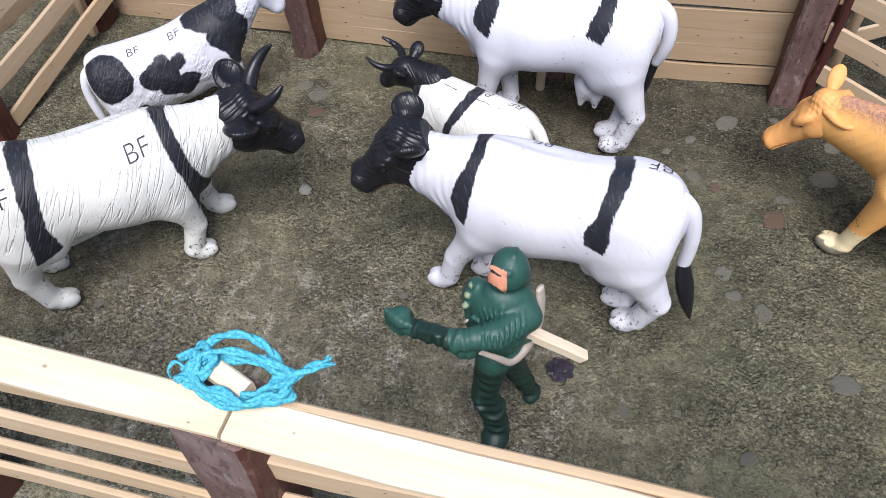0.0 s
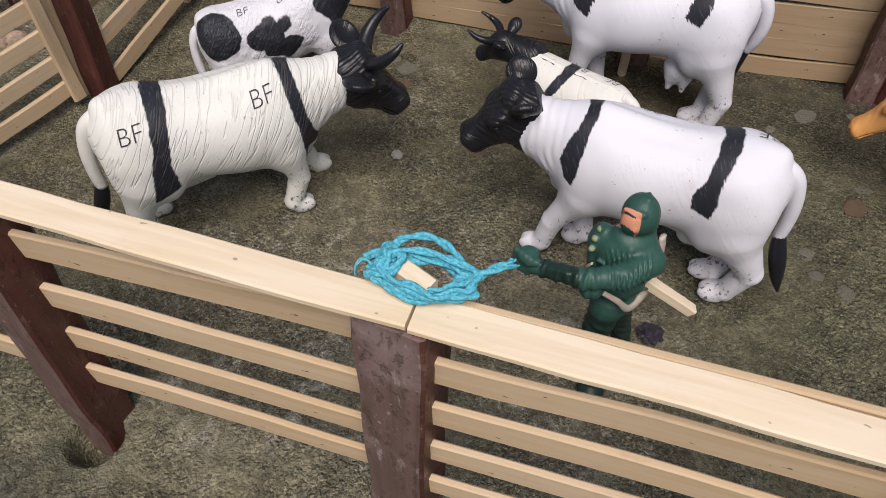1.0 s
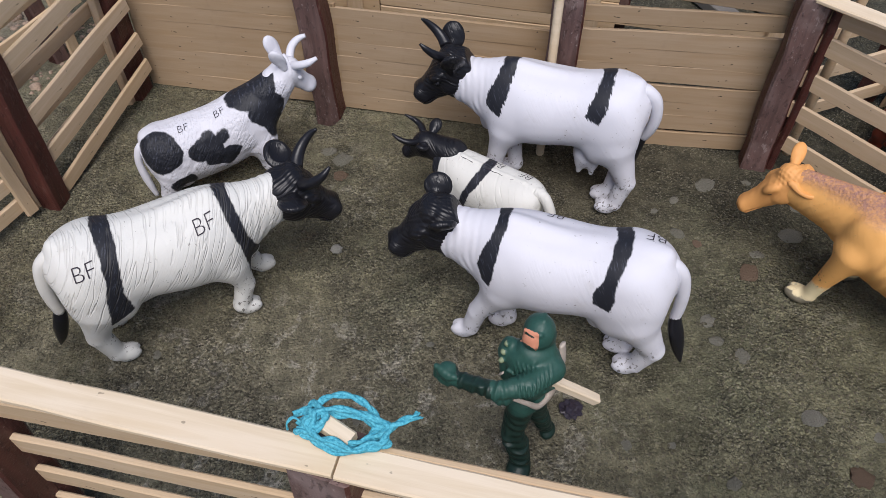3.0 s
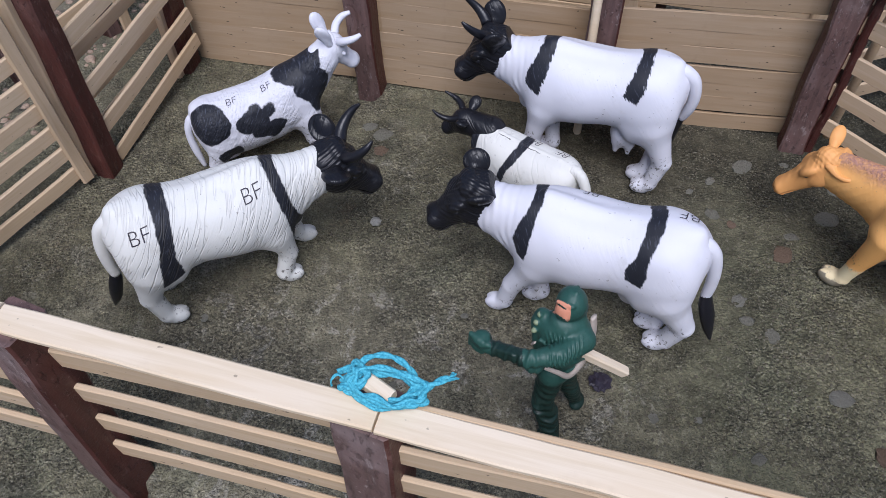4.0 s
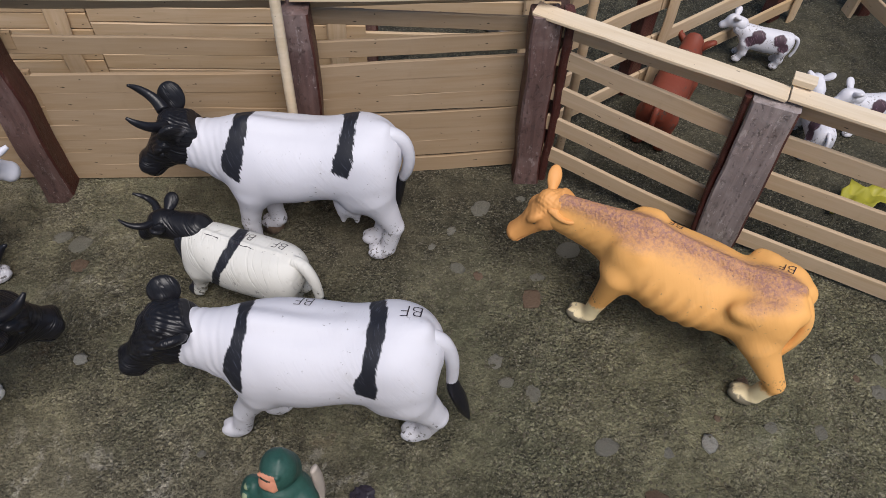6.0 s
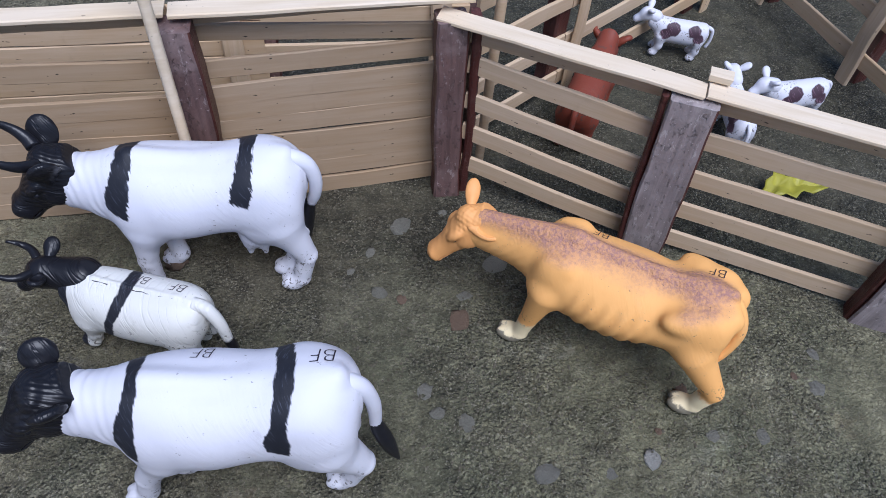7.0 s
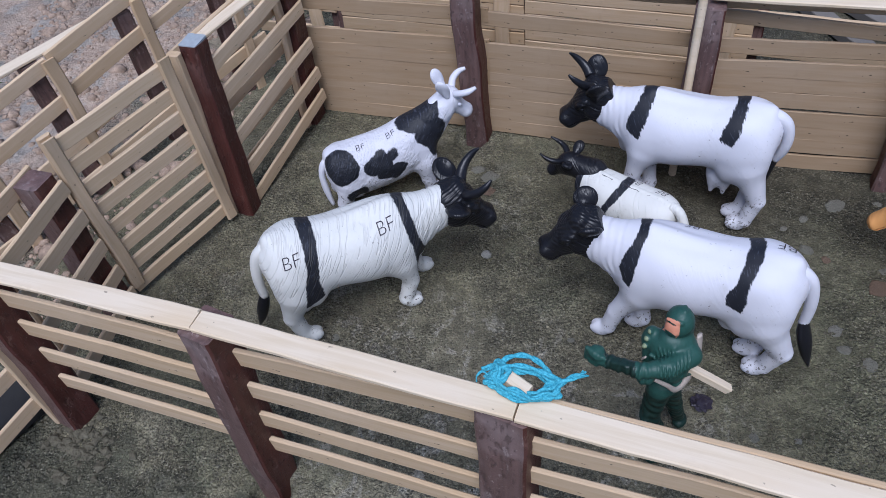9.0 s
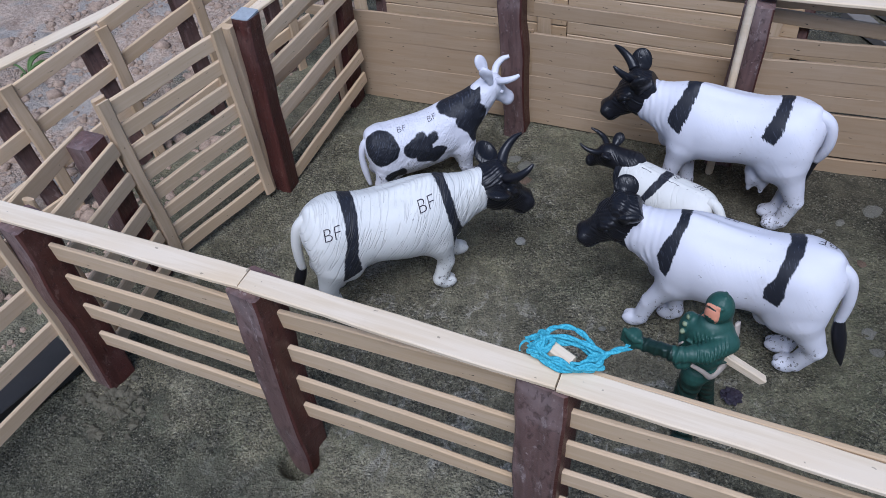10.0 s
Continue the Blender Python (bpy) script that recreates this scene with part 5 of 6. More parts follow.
    hs = [torso(hrows, 2.4), ball((0.012, 0.0088, 0.0048), (0.0062, 0.0030, 0.0032), (0, 10, -14)), ball((0.012, -0.0088, 0.0048), (0.0062, 0.0030, 0.0032), (0, 10, 14)), ball((-0.002, 0, 0.0105), (0.0062, 0.0066, 0.0048)), ball((0.006, 0.0082, -0.0065), (0.008, 0.0030, 0.0055)), ball((0.006, -0.0082, -0.0065), (0.008, 0.0030, 0.0055))]

    def curls(x, y, z):
        poll = np.clip((0.008 - x) / 0.004, 0, 1) * np.clip((z - 0.002) / 0.004, 0, 1)
        return 0.0004 * poll * np.sin(x * 2 * np.pi / 0.0036) * np.sin(y * 2 * np.pi / 0.0040) + 0.0001 * np.sin((x + z) * 2 * np.pi / 0.0048) * (1 - poll)
    carve = [ball((0.041, 0.004, -0.006), (0.0018, 0.0015, 0.0015)), ball((0.041, -0.004, -0.006), (0.0018, 0.0015, 0.0015)), ball((0.036, 0, -0.0115), (0.009, 0.01, 0.0007))]
    head = part("head", melt("head", hs, 0.0009, 0.0035, carve, ripple=curls), ORANGE_HEAD, ob, "", pose(0.0925, 0, 0.0515 + up, 0, 43, head_yaw) @ Matrix.Diagonal((0.92, 0.90, 0.90, 1)))
    for side in (1, -1):
        part("eye", EYE_MESH, BLACK, head, "", pose(0.0135, 0.0095 * side, 0.0018, 0, 0, 0) @ Matrix.Scale(0.7, 4))
        part("ear", ear_mesh(0.019, 0.0050, 0.0020), ORANGE_HEAD, head, "", pose(-0.004, 0.008 * side, 0.0075, -62 * side, -50, 0) if side < 0 else pose(-0.003, 0.0085, 0.005, -132, 0, 62))
    part("tail", tube("tail", [(-0.052, 0, 0.074, 0.0045), (-0.060, 0, 0.072, 0.004), (-0.068, 0.003, 0.058, 0.0038), (-0.067, 0.006, 0.042, 0.0038), (-0.062, 0.008, 0.028, 0.0044), (-0.058, 0.009, 0.018, 0.002)], 26, 10), mat, ob, "", pose(-0.002, 0, up - 0.004))
    for x, turn in marks:
        letters(ob, body.data, (x, -0.013, 0.12), (0, 0, -1), 0.0095, PEN, turn)
    return ob


bony_cow("toy_cow", (0.1920, 0.2992, 0), 146, "orange plastic toy cow with purplish back and bony ribs", ORANGE_HIDE, 22, 0.95, [(-0.048, 5), (0.018, 5)])


def small_cow(place, heading, mat, label, scale, low=False):
    ob = thing("toy_cow", pose(*place, 0, 0, heading) @ Matrix.Scale(scale, 4), label, "toy cow", "small toy cows")
    rows = [(-0.027, 0.026, 0.004, 0.004), (-0.024, 0.025, 0.010, 0.008), (-0.014, 0.024, 0.0115, 0.0095), (0.004, 0.024, 0.0115, 0.0095), (0.016, 0.0255, 0.011, 0.0085), (0.023, 0.030, 0.008, 0.006), (0.029, 0.034, 0.007, 0.0055)]
    s = [torso(rows, 2.2)]
    for x, fx in ((0.015, 0.017), (-0.019, -0.018)):
        for side in (1, -1):
            y = 0.006 * side
            s += [cone((x, y, 0.020), (x - 0.001, y, 0.010), 0.005, 0.0032), cone((x - 0.001, y, 0.010), (fx, y, 0.003), 0.0032, 0.003), ball((fx + 0.001, y, 0.0022), (0.004, 0.0032, 0.0025))]
    part("body", melt("body", s, 0.0009, 0.003, floor=0.0), mat, ob)
    hs = [ball((0.002, 0, 0), (0.006, 0.0055, 0.006)), cone((0.002, 0, -0.001), (0.011, 0, -0.003), 0.005, 0.0036), cone((-0.006, 0, -0.005), (0.0, 0, 0), 0.006, 0.0055)]
    head = part("head", melt("head", hs, 0.0008, 0.002), PLAIN_WHITE if mat is TOY_HIDE else mat, ob, "", pose(0.036, 0, 0.024, 0, 62, 0) if low else pose(0.031, 0, 0.038, 0, 22, 0))
    for side in (1, -1):
        part("ear", ear_mesh(0.008, 0.003, 0.0013), PLAIN_WHITE if mat is TOY_HIDE else mat, head, "", pose(-0.002, 0.004 * side, 0.003, -50 * side, -30, 0))
    part("tail", tube("tail", [(-0.025, 0, 0.033, 0.0019), (-0.030, 0, 0.030, 0.0016), (-0.031, 0, 0.020, 0.0014), (-0.029, 0, 0.012, 0.0016)], 14, 8), PLAIN_WHITE if mat is TOY_HIDE else mat, ob)
    return ob


small_cow((0.345, 0.574, 0), 160, TOY_HIDE, "small white plastic toy cow with dark brown patches", 0.92)
small_cow((0.408, 0.484, 0), 184, TOY_HIDE, "small white plastic toy cow with dark brown patches", 1.0)
small_cow((0.352, 0.468, 0), 80, TOY_HIDE, "small white plastic toy cow behind the fence", 1.0)
small_cow((0.238, 0.492, 0), 58, RED_HIDE, "red-brown plastic toy cow standing behind the rails", 1.5, True)


# ---- toy figure: one plain moulded shape ----
STANDS = pose(-0.022, 0.165, 0, 0, 0, 15.5)


def figure():
    mm = 0.001

    def rod(a, b, ra, rb):
        return cone([v * mm for v in a], [v * mm for v in b], ra * mm, rb * mm)

    def lump(c, r, turn=(0, 0, 0)):
        return ball([v * mm for v in c], [v * mm for v in r], turn)
    # hood, collar, jacket, hips
    s = [lump((0.0, 6.2, 116.6), (7.3, 8.0, 8.8)), lump((1.8, 8.2, 110.5), (6.8, 6.8, 8.0)), lump((-0.5, 4, 106.5), (8.6, 8.0, 4.4), (16, 10, 0)),
         lump((-2, 3.5, 98), (12.6, 9.6, 11.5)), lump((-3, -0.5, 86), (11.2, 9.2, 13)), lump((4.6, 2.6, 95), (6.2, 6.6, 11.5)), lump((-2.5, -1, 70), (9.0, 7.6, 8.5)), lump((-12, 8, 101), (4.6, 5.0, 6.5)), rod((-13.5, 7, 99), (-13, 3, 86), 4.0, 3.4)]
    # arm held out in front, sleeve folds hanging at the elbow
    arm = [rod((6, -3, 98.5), (-6.5, -11.5, 100), 6.4, 5.4), rod((-6.5, -11.5, 100), (-19, -13.3, 100), 5.4, 4.2), lump((-17, -12.2, 92), (5.0, 3.8, 4.4), (0, -12, 0)), rod((-22, -12.2, 99.3), (-38, -2, 93.2), 4.0, 3.6)]
    near_leg = [rod((-5.5, -3, 68), (-8.4, -5, 43), 7.2, 5.5), rod((-8.4, -5, 43), (-4.8, -6.3, 25), 5.2, 5.6), rod((-4.8, -6.3, 25), (-1, -7.2, 6), 5.6, 4.8)]
    rear_leg = [rod((1, 2, 62), (8, 7, 34), 6.2, 4.6), rod((8, 7, 34), (15, 12.3, 8), 4.4, 3.9)]
    hard = [lump((-3.0, 2.4, 116.6), (5.4, 4.4, 6.2)), lump((-3.6, -1.2, 116), (1.2, 1.3, 1.7)),
            rod((2.6, 10.5, 123.4), (1.2, 5.8, 125.0), 0.6, 0.6), rod((1.2, 5.8, 125.0), (-1.0, 0.4, 122), 0.6, 0.6), rod((-1.0, 0.4, 122), (-1.6, -1.2, 116), 0.7, 0.6), rod((-7.2, 4.0, 121.5), (-1.2, 0.0, 122.6), 0.8, 0.8),
            rod((-2.9, -3.6, 106), (-6.0, -7.0, 97), 0.7, 0.7), rod((-14, -1.5, 97), (-5.5, -8.2, 96), 0.8, 0.7), rod((2, -7.4, 92), (9, -2, 86), 0.9, 0.8), rod((3, -7.6, 86), (9.5, -2, 79), 0.9, 0.8),
            lump((-2.5, -1, 72.5), (9.4, 8.0, 1.8)), lump((-20.4, -13.2, 99.8), (1.5, 4.6, 5.2), (0, 0, -20)), lump((-23.4, -11.8, 98.8), (1.4, 4.5, 5.0), (0, 0, -30)),
            rod((-27, -11.5, 101.0), (-34, -6.8, 98.0), 1.1, 1.1), lump((-29.5, -7.6, 96.4), (1.2, 4.3, 4.4), (0, 0, -34)), lump((-35, -4, 94.4), (1.2, 4.3, 4.4), (0, 0, -34)),
            lump((-11.5, -8.0, 43), (3.0, 4.0, 5.2)), lump((-10.5, -7.8, 35.5), (3.2, 4.0, 2.0)), lump((-4.8, -6.3, 28), (6.4, 6.4, 1.6)), lump((-3.0, -6.8, 15), (6.0, 5.8, 1.4)), lump((8, 7, 33), (5.0, 5.0, 3.0)), lump((12.5, 10.4, 18), (4.8, 4.8, 1.4)),
            lump((-3.2, -10.4, 4.6), (6.6, 8.0, 5.0), (0, 0, -24)), lump((16.5, 11.5, 4.0), (4.4, 6.0, 3.8), (0, 0, -24))]
    # closed fist: the back of the hand and four curled fingers
    hard += [lump((-40.4, 0.4, 94.4), (3.6, 4.6, 5.6), (0, 0, -34)), lump((-41.8, 0.6, 97.4), (4.2, 4.4, 2.6), (0, 0, -34)), lump((-42, 0.6, 91.4), (4.2, 4.2, 2.6), (0, 0, -34)), rod((-38.6, -3.6, 97.5), (-42, -3.4, 97.2), 1.5, 1.3)]
    hard += [rod((-46.4 + 1.75 * k, 2.2 - 1.7 * k, 98.6), (-46.8 + 1.75 * k, 2.0 - 1.7 * k, 90.6), 1.4, 1.3) for k in range(4)]
    # buckles down the far shoulder
    hard += [lump(c, (1.4, 1.4, 1.2)) for c in ((-13.8, 6.6, 107), (-15.6, 4.6, 103.2), (-16.6, 2.6, 99.2))]

    def relief(x, y, z):
        chest = np.clip((z - 0.093) / 0.002, 0, 1) * np.clip((0.106 - z) / 0.002, 0, 1) * np.clip((-0.001 - y) / 0.002, 0, 1) * np.clip((x + 0.0130) / 0.002, 0, 1) * np.clip((0.0060 - x) / 0.002, 0, 1)
        row = np.floor(z / 0.0034)
        plates = 0.00060 * chest * np.sin((x + 0.0009 * np.mod(row, 2)) * 2 * np.pi / 0.0021) * np.abs(np.sin(z * np.pi / 0.0034))
        folds = 0.00042 * np.clip((0.064 - z) / 0.004, 0, 1) * np.clip((z - 0.009) / 0.003, 0, 1) * np.sin(z * 2 * np.pi / 0.0062 + x * 420 + 1.4 * np.sin(y * 500))
        sleeve = 0.00030 * np.clip((-0.004 - x) / 0.003, 0, 1) * np.clip((x + 0.0385) / 0.002, 0, 1) * np.clip((z - 0.086) / 0.004, 0, 1) * np.clip((-0.0075 - y) / 0.003, 0, 1) * np.sin(x * 2 * np.pi / 0.0056 + z * 340 + 1.2 * np.sin(x * 700))
        return plates + folds + sleeve * (chest < 0.02)
    me = melt("toy_figure", s, 0.0005, 0.0022, floor=0.0, hard=hard, ripple=relief, limbs=(arm, near_leg, rear_leg))
    for mat in (GREEN, GREEN_DARK, SKIN, BUCKLE):
        me.materials.append(mat)
    for p in me.polygons:
        x, y, z = p.center / mm
        v = z + 1.38 * y
        face = z > 108 and y < 6.5 and x < -1.9 and 111 - 1.25 * (x + 2.7) < v < 123.2 - 0.95 * (x + 1.3)
        eye = face and -7.4 < x < -3.8 and abs(v - 124.6 + 1.2 * (x + 7)) < 0.8
        dark = z < 66 or -37.5 < x < -23.6
        buckle = x < -13.9 and z > 96 and min((p.center / mm - Vector(c)).length for c in ((-13.8, 6.6, 107), (-15.6, 4.6, 103.2), (-16.6, 2.6, 99.2))) < 1.5
        p.material_index = 1 if eye else 2 if face else 3 if buckle else 1 if dark else 0
    ob = new("toy_figure", me)
    ob.matrix_basis = STANDS
    tagged(ob, "dark green plastic toy action figure with orange face", "toy figure")


figure()


def back_bracket():
    ob = thing("toy_stand", STANDS, "cream plastic strap and square wooden peg behind the figure", "toy stand")
    part("strap", tube("strap", [(-0.0120, -0.0125, 0.0900, 0.0011), (-0.0052, -0.0120, 0.0838, 0.0013), (0.0016, -0.0085, 0.0735, 0.0019), (0.0080, -0.0015, 0.0715, 0.0034), (0.0118, 0.003, 0.0805, 0.0040), (0.0130, 0.0068, 0.0910, 0.0034), (0.0126, 0.0083, 0.1010, 0.0022)], 36, 10, 0.5), CREAM, ob, "bent cream plastic strap")
    part("strap_end", tube("strap_end", [(-0.0163, 0.002, 0.0885, 0.0010), (-0.0168, 0.000, 0.0915, 0.0011), (-0.0160, -0.0015, 0.0950, 0.0008)], 10, 8, 0.6), CREAM, ob, "end of the cream plastic strap")
    part("peg", lath("peg", 0.033, 0.0052, 0.0052, 44), PINE_RAIL, ob, "square pale wooden peg", along((-0.0150, 0.1670, 0.0825), (0.0094, 0.1726, 0.0613), ob))
    return ob


back_bracket()


# ---- coil of cyan yarn on the front fence ----
def yarn(name, keys, parent, n=60, label=""):
    """A twisted strand: two plies wound round each other."""
    c = spline(keys, n)
    verts, faces = [], []
    for ply in (0, math.pi):
        rows = []
        for i in range(n):
            d = Vector(c[min(i + 1, n - 1), :3] - c[max(i - 1, 0), :3]).normalized()
            u = d.cross(Vector((0, 0, 1)))
            u = u.normalized() if u.length > 0.05 else d.orthogonal().normalized()
            w = d.cross(u)
            a = ply + i * 0.38
            r = float(c[i, 3])
            rows.append((*(Vector(c[i, :3]) + (math.cos(a) * u + math.sin(a) * w) * (0.42 * r)), 0.66 * r))
        base = len(verts)
        me = tube("ply", rows, n * 2, 7)
        verts += [v.co[:] for v in me.vertices]
        faces += [[v + base for v in p.vertices] for p in me.polygons]
        bpy.data.meshes.remove(me)
    return part(name, mesh_of(name, verts, faces), YARN, parent, label)


def rope_coil():
    ob = thing("rope", pose(-0.086, 0.0905, 0.1515) @ Matrix.Diagonal((0.89, 0.78, 0.80, 1)), "coil of cyan blue twisted yarn on the fence top", "rope")
    rnd = random.Random(3)
    for k in range(4):
        keys = []
        for i in range(15):
            a = 2 * math.pi * (i / 14) * 1.04 + 0.4 * k
            rx, ry = 0.0165 + 0.0022 * rnd.uniform(-1, 1), 0.0075 + 0.002 * rnd.uniform(-1, 1)
            keys.append((rx * math.cos(a) + 0.001 * k, ry * math.sin(a), 0.0025 + 0.0016 * k + 0.0022 * (1 + math.sin(a)) * (0.4 + 0.5 * (k == 3)) + 0.001 * rnd.random(), 0.0015))
        yarn("loop", keys, ob, 70)
    yarn("loose_loop", [(-0.013, 0.003, 0.005, 0.0015), (-0.010, 0.010, 0.011, 0.0015), (-0.001, 0.013, 0.0135, 0.0016), (0.008, 0.011, 0.011, 0.0016), (0.013, 0.005, 0.007, 0.0016), (0.009, -0.004, 0.006, 0.0015)], ob, 50)
    yarn("tail_end", [(-0.006, -0.0065, 0.004, 0.0015), (0.004, -0.0055, 0.0055, 0.0016), (0.013, -0.001, 0.0065, 0.0016), (0.020, 0.005, 0.010, 0.0018), (0.0262, 0.009, 0.0130, 0.0016)], ob, 40)
    for k in range(5):
        yarn("whisker", [(0.0225, 0.0065, 0.0113, 0.0009), (0.0260 + 0.0006 * k, 0.0085 + 0.0006 * (k % 3), 0.0125 + 0.0008 * (k % 2), 0.0008), (0.0275 + 0.0007 * k, 0.0118 - 0.0008 * k, 0.0135 + 0.0009 * (k % 3), 0.0005)], ob, 10)
    for k in range(5):
        a, b = rnd.uniform(-0.003, 0.003), rnd.uniform(-0.003, 0.003)
        yarn("knot", [(-0.018 + a, 0.001 + b, 0.002 + 0.0012 * k, 0.0015), (-0.014, 0.006 + b, 0.006 + a, 0.0016), (-0.010 + b, 0.003, 0.009 + a, 0.0016), (-0.013 + a, -0.004, 0.007, 0.0016), (-0.017, -0.001 + a, 0.004, 0.0015)], ob, 36)
    yarn("whisker", [(-0.016, 0.0, 0.005, 0.0008), (-0.020, 0.001, 0.007, 0.0007), (-0.0225, -0.001, 0.004, 0.0006), (-0.0225, -0.002, 0.0, 0.0005)], ob, 16)
    chip = thing("wood_chip", pose(-0.088, 0.0925, 0.156), "short pale wooden offcut inside the yarn coil", "wood piece")
    part("chip_body", lath("chip_body", 0.013, 0.0055, 0.006, 9, seg=3), PINE_RAIL, chip, "", pose(-0.006, 0, 0.0, 0, 8, -20))


rope_coil()


# ---- thin pole leaning on the back fence ----
def pole():
    ob = new("wooden_pole", tube("wooden_pole", [(-0.041, 0.4165, -0.01, 0.0032), (-0.041, 0.418, 0.05, 0.0032), (-0.0415, 0.4215, 0.12, 0.0032), (-0.042, 0.426, 0.235, 0.0031)], 14, 10))
    ob.data.materials.append(PINE_RAIL)
    tagged(ob, "thin round pale wooden pole leaning on the fence", "pole")
    other = new("wooden_pole", tube("wooden_pole", [(0.149, 0.455, -0.01, 0.0034), (0.150, 0.456, 0.1, 0.0034), (0.151, 0.457, 0.21, 0.0033)], 10, 10))
    other.data.materials.append(PINE_GOLD)
    tagged(other, "thin round pale wooden pole behind the corner post", "pole")


pole()


# ---- stones ----
def stone(seed):
    rnd = random.Random(seed)
    bm = bmesh.new()
    bmesh.ops.create_icosphere(bm, subdivisions=2, radius=1)
    off = rnd.random() * 50
    for v in bm.verts:
        v.co *= 1 + 0.55 * noise.noise(v.co * 1.6 + Vector((off, 0, 0)))
        v.co.z *= 0.62
    me = bpy.data.meshes.new("stone")
    bm.to_mesh(me)
    bm.free()
    me.polygons.foreach_set("use_smooth", [True] * len(me.polygons))
    return me


SHAPES = [stone(k) for k in range(6)]
rnd = random.Random(11)


def place_stone(x, y, r, mat, label, sink=0.35, shape=None):
    me = SHAPES[rnd.randrange(6) if shape is None else shape].copy()
    me.materials.append(mat)
    ob = new("stone", me)
    ob.matrix_basis = pose(x, y, ground_height(x, y) - 0.0015 + r * (0.0 if sink > 0.25 else 0.4), 0, 0, rnd.uniform(0, 360)) @ Matrix.Diagonal((r, r * rnd.uniform(0.7, 1), r * (0.26 if sink > 0.25 else 0.9), 1))
    tagged(ob, label, "stone", "stones on the ground")


place_stone(-0.168, 0.288, 0.0042, STONE_WHITE, "small round white pebble on the ground", 0.05, 0)
for x, y, r, m, label, sink in ((0.143, 0.365, 0.0085, STONE, "pale grey stone sunk in the ground", 0.55), (0.112, 0.325, 0.008, STONE_RED, "reddish stone sunk in the ground", 0.55), (0.085, 0.404, 0.0085, STONE, "pale grey stone sunk in the ground", 0.58),
                                (-0.063, 0.393, 0.0095, STONE_RED, "rounded brown stone under the toy cow", 0.2), (0.105, 0.257, 0.006, STONE, "small grey stone in the ground", 0.6), (0.143, 0.222, 0.007, STONE, "oval grey stone in the ground", 0.5), (0.204, 0.221, 0.0058, STONE_WHITE, "white chip in the ground", 0.62),
                                (-0.205, 0.385, 0.007, STONE, "mossy grey stone in the ground", 0.45), (-0.192, 0.378, 0.008, STONE, "grey stone in the ground", 0.45), (-0.188, 0.360, 0.006, STONE_RED, "brown stone in the ground", 0.5), (-0.345, 0.378, 0.006, STONE, "grey stone beside the fence", 0.3),
                                (0.150, 0.395, 0.006, STONE, "grey stone in the ground", 0.5), (0.165, 0.19, 0.007, STONE_RED, "brown stone in the ground", 0.55), (-0.12, 0.31, 0.006, STONE_RED, "brown pebble by the toy bull", 0.3), (0.118, 0.342, 0.005, STONE, "small grey pebble in the ground", 0.5)):
    place_stone(x, y, r, m, label, sink)


more = random.Random(29)
for k in range(22):
    x, y = more.uniform(0.06, 0.34), more.uniform(0.14, 0.42)
    if y > 0.60 - 0.85 * x:
        y -= 0.12
    tone, words = more.choice(((STONE, "flat grey stone sunk in the ground"), (STONE, "flat grey stone sunk in the ground"), (STONE_RED, "flat brown stone sunk in the ground"), (STONE, "flat grey stone sunk in the ground")))
    place_stone(x, y, more.uniform(0.0022, 0.0054), tone, words, 0.6)
for k in range(8):
    place_stone(more.uniform(-0.36, 0.06), more.uniform(0.12, 0.40), more.uniform(0.0022, 0.0045), STONE, "small flat stone sunk in the ground", 0.6)


def crumbs(name, spots, mat, label, g, sides=4):
    """Loose bits on the ground, one mesh: two uneven rings and a top each."""
    verts, faces = [], []
    for x, y, r in spots:
        b = len(verts)
        z = ground_height(x, y) - 0.0015
        a, turn = g.uniform(0, 3), 2 * math.pi / sides
        for up, wide in ((-0.4, 0.9), (0.25, 1.0), (0.6, 0.6)):
            for k in range(sides):
                q = r * wide * g.uniform(0.7, 1.2)
                verts.append((x + q * math.cos(a + k * turn), y + q * math.sin(a + k * turn), z + r * up * g.uniform(0.7, 1.2)))
        verts.append((x, y, z + r * 0.75))
        for ring in (0, sides):
            faces += [(b + ring + k, b + ring + (k + 1) % sides, b + ring + sides + (k + 1) % sides, b + ring + sides + k) for k in range(sides)]
        faces += [(b + 2 * sides + k, b + 2 * sides + (k + 1) % sides, b + 3 * sides) for k in range(sides)]
    ob = new(name, mesh_of(name, verts, faces, sides > 4))
    ob.data.materials.append(mat)
    tagged(ob, label, name, kind="stuff")


g = random.Random(5)
spots = [(g.uniform(-0.42, 0.33), g.uniform(0.06, 0.44), g.uniform(0.0006, 0.0014)) for _ in range(7000)]
spots += [(g.gauss(-0.388, 0.014), g.gauss(0.055, 0.010), g.uniform(0.001, 0.0048)) for _ in range(90)]
crumbs("grit", spots, GRIT, "loose grey-brown grit on the ground", g)
spots = [(g.uniform(-0.85, -0.47), g.uniform(-0.05, 0.65), g.uniform(0.001, 0.004) if g.random() < 0.9 else g.uniform(0.004, 0.010)) for _ in range(2600)]
crumbs("soil", spots, CLOD, "loose sandy brown clods of soil in the lane", g, 6)


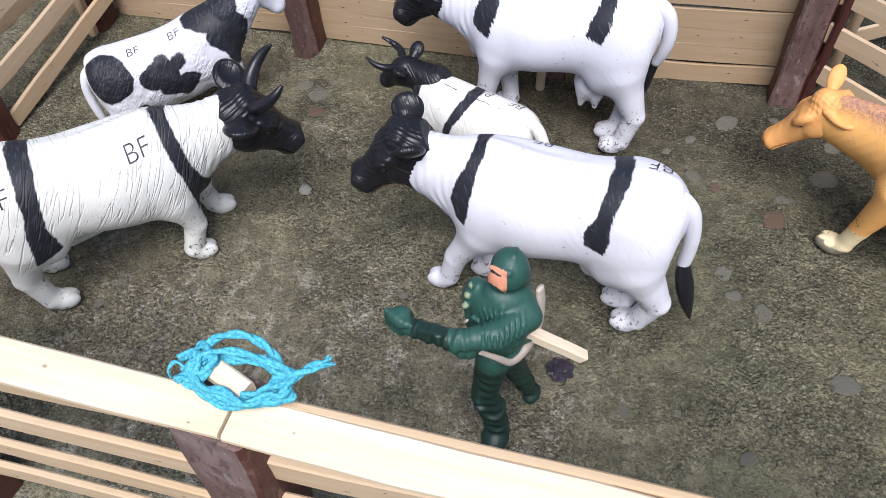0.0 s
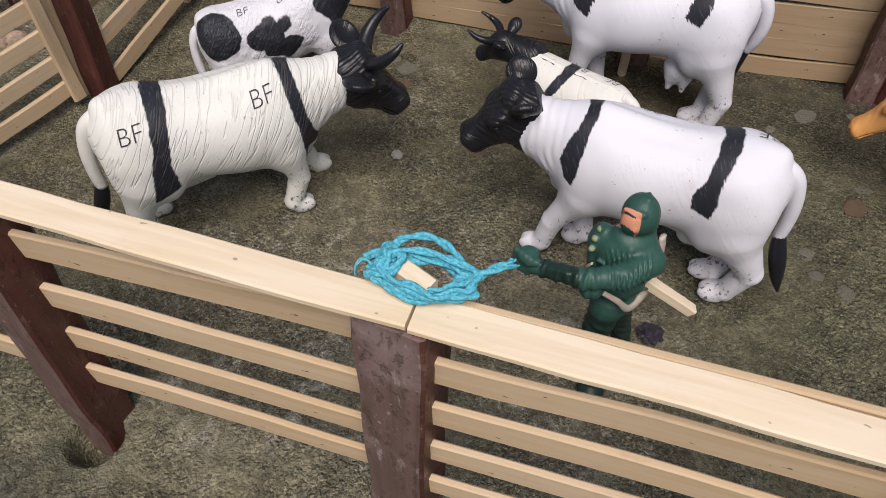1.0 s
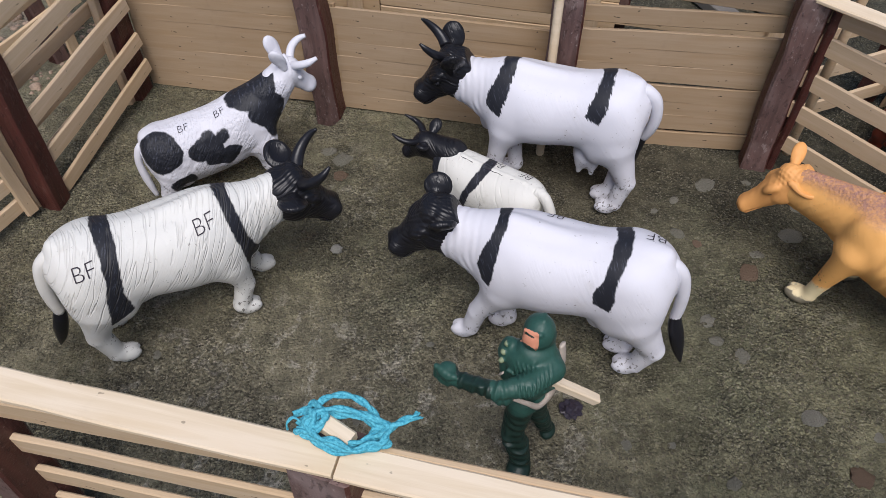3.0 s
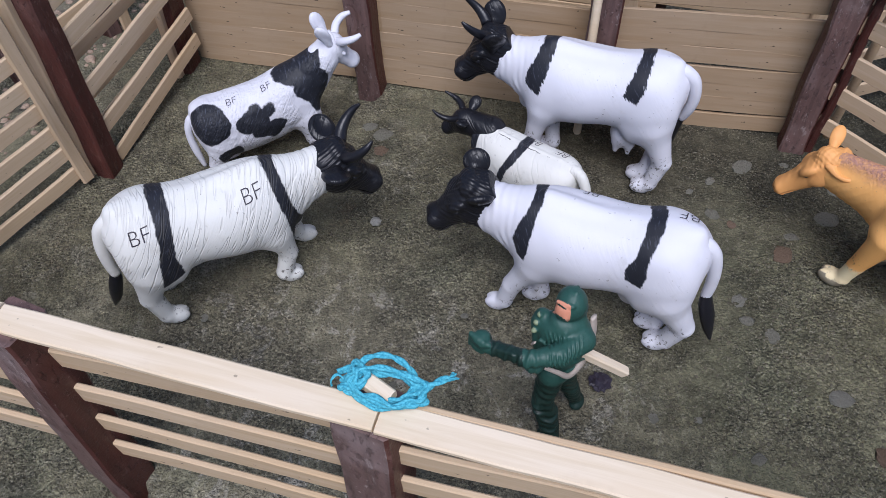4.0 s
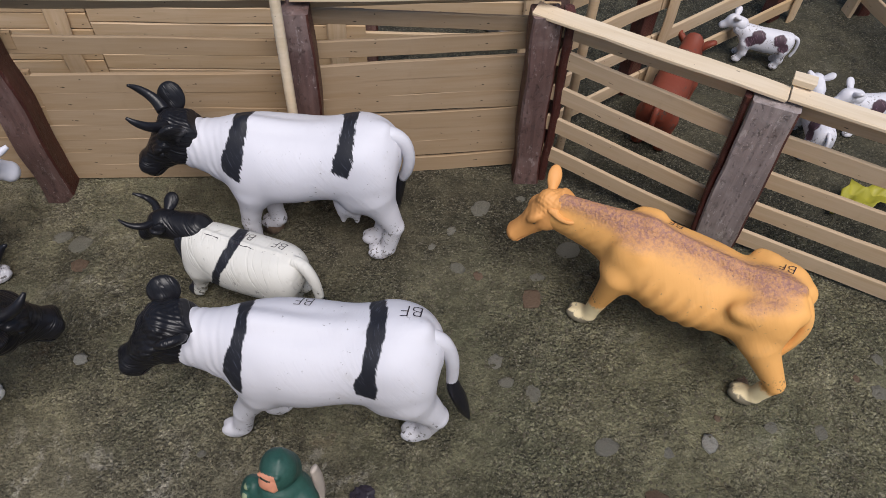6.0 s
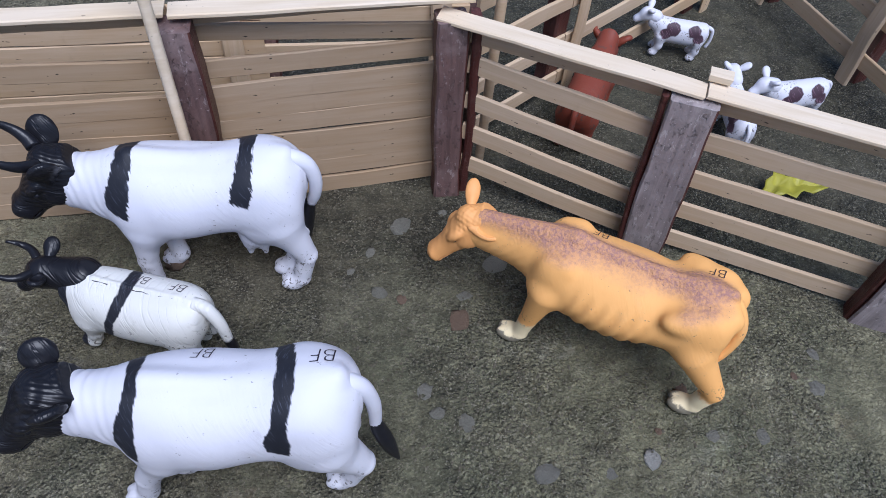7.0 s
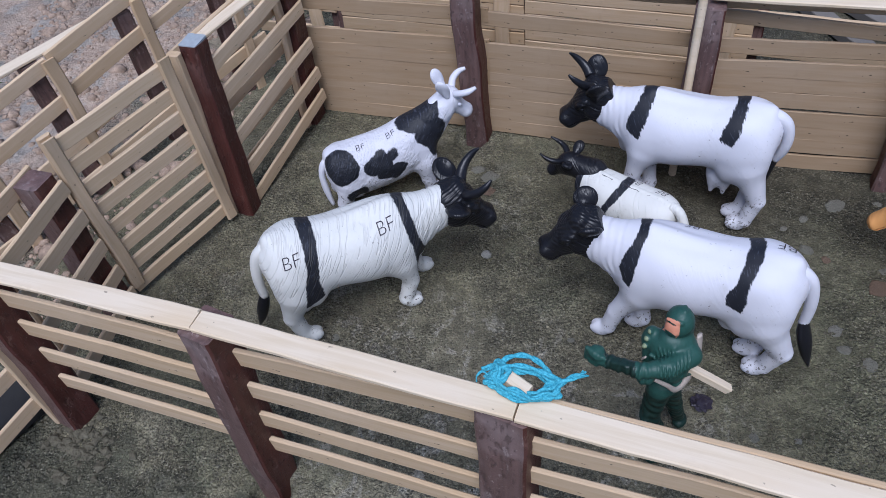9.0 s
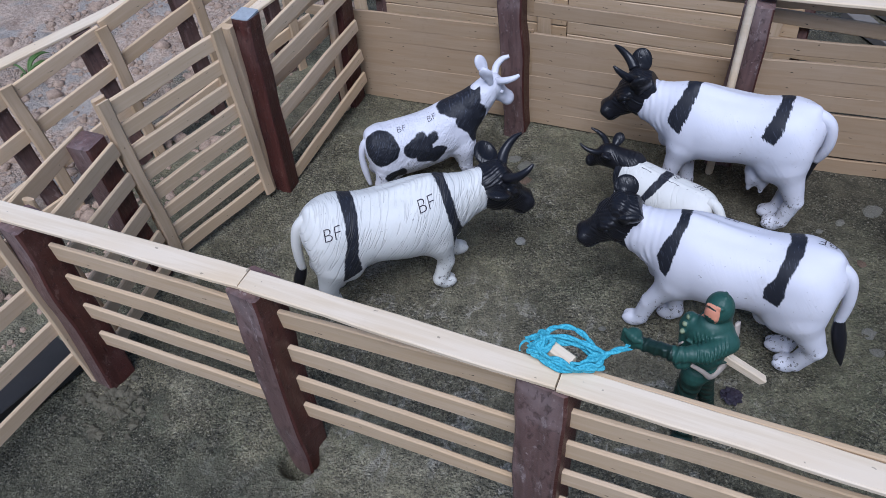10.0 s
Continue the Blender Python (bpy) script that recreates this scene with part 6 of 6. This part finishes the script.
# ---- odds and ends ----
def leaf():
    ob = thing("leaf", pose(0.372, 0.398, 0.0), "crumpled yellow-green leaf on the ground", "leaf")
    n, m = 14, 6
    verts, faces = [], []
    for i in range(n + 1):
        f = i / n
        w = 0.010 * math.sin(math.pi * min(1, f * 1.02)) ** 0.8 * (1 + 0.8 * noise.noise((f * 8, 0, 0)))
        for j in range(m + 1):
            g = j / m * 2 - 1
            verts.append((-0.03 + 0.06 * f, g * w + 0.006 * math.sin(f * 5), 0.005 + 0.008 * f + 0.004 * abs(g) + 0.011 * noise.noise((f * 9, g * 3, 2))))
    for i in range(n):
        for j in range(m):
            a = i * (m + 1) + j
            faces.append((a, a + m + 1, a + m + 2, a + 1))
    blade = part("blade", mesh_of("blade", verts, faces), LEAF, ob, "", pose(0, 0, 0, 0, -4, 12))
    mod = blade.modifiers.new("thick", "SOLIDIFY")
    mod.thickness = 0.0006
    part("stem", tube("stem", [(0.028, 0.004, 0.012, 0.001), (0.040, 0.006, 0.015, 0.0009)], 8, 6), LEAF, ob)


leaf()


def weed(x, y, seed):
    """A thin tuft of green blades on the bare soil."""
    r = random.Random(seed)
    ob = thing("weed", pose(x, y, 0), "thin green weed growing in the bare sandy soil", "weed", "weeds in the lane")
    for k in range(9):
        a, l = r.uniform(0, 6.28), r.uniform(0.018, 0.04)
        c, q = math.cos(a), math.sin(a)
        part("blade", tube("blade", [(0, 0, -0.002, 0.0010), (c * l * 0.3, q * l * 0.3, l * 0.35, 0.0012), (c * l * 0.7, q * l * 0.7, l * 0.42, 0.0012), (c * l, q * l, l * 0.3, 0.0003)], 10, 5, 0.4), WEED, ob)


for k, (x, y) in enumerate(((-0.76, 0.36), (-0.79, 0.30))):
    weed(x, y, 60 + k)


def plank(a, b, high, thick, mat, label, turn=0.0):
    ob = new("plank", lath("plank", (Vector(b) - Vector(a)).length, high, thick, 77 + len(label), seg=12))
    ob.data.materials.append(mat)
    x = (Vector(b) - Vector(a)).normalized()
    y = Vector((0, 0, 1)).cross(x).normalized()
    m = Matrix((x, y, x.cross(y))).transposed().to_4x4()
    m.translation = a
    ob.matrix_basis = m @ pose(0, 0, 0, turn)
    tagged(ob, label, "plank", "loose planks")


plank((0.06, 0.70, 0.006), (0.13, 0.60, 0.006), 0.010, 0.018, GREY_PLANK, "weathered grey plank lying on the ground")
plank((0.09, 0.72, 0.006), (0.17, 0.63, 0.006), 0.010, 0.018, GREY_PLANK, "weathered grey plank lying beside another")
plank((-0.474, -0.05, 0.010), (-0.440, 0.077, 0.010), 0.018, 0.026, DARK_PLANK, "blackened plank lying behind the rails")


def scrap():
    """A small crumpled dark wrapper behind the figure."""
    bm = bmesh.new()
    bmesh.ops.create_icosphere(bm, subdivisions=3, radius=0.006)
    for v in bm.verts:
        v.co *= 1 + 0.6 * noise.noise(v.co * 420)
        v.co.z *= 0.45
    me = bpy.data.meshes.new("scrap")
    bm.to_mesh(me)
    bm.free()
    me.materials.append(plain("dark_purple_film", (0.035, 0.028, 0.04), 0.3))
    ob = new("scrap", me)
    ob.matrix_basis = pose(0.003, 0.197, 0.002)
    tagged(ob, "crumpled dark purple scrap on the ground", "scrap")


scrap()
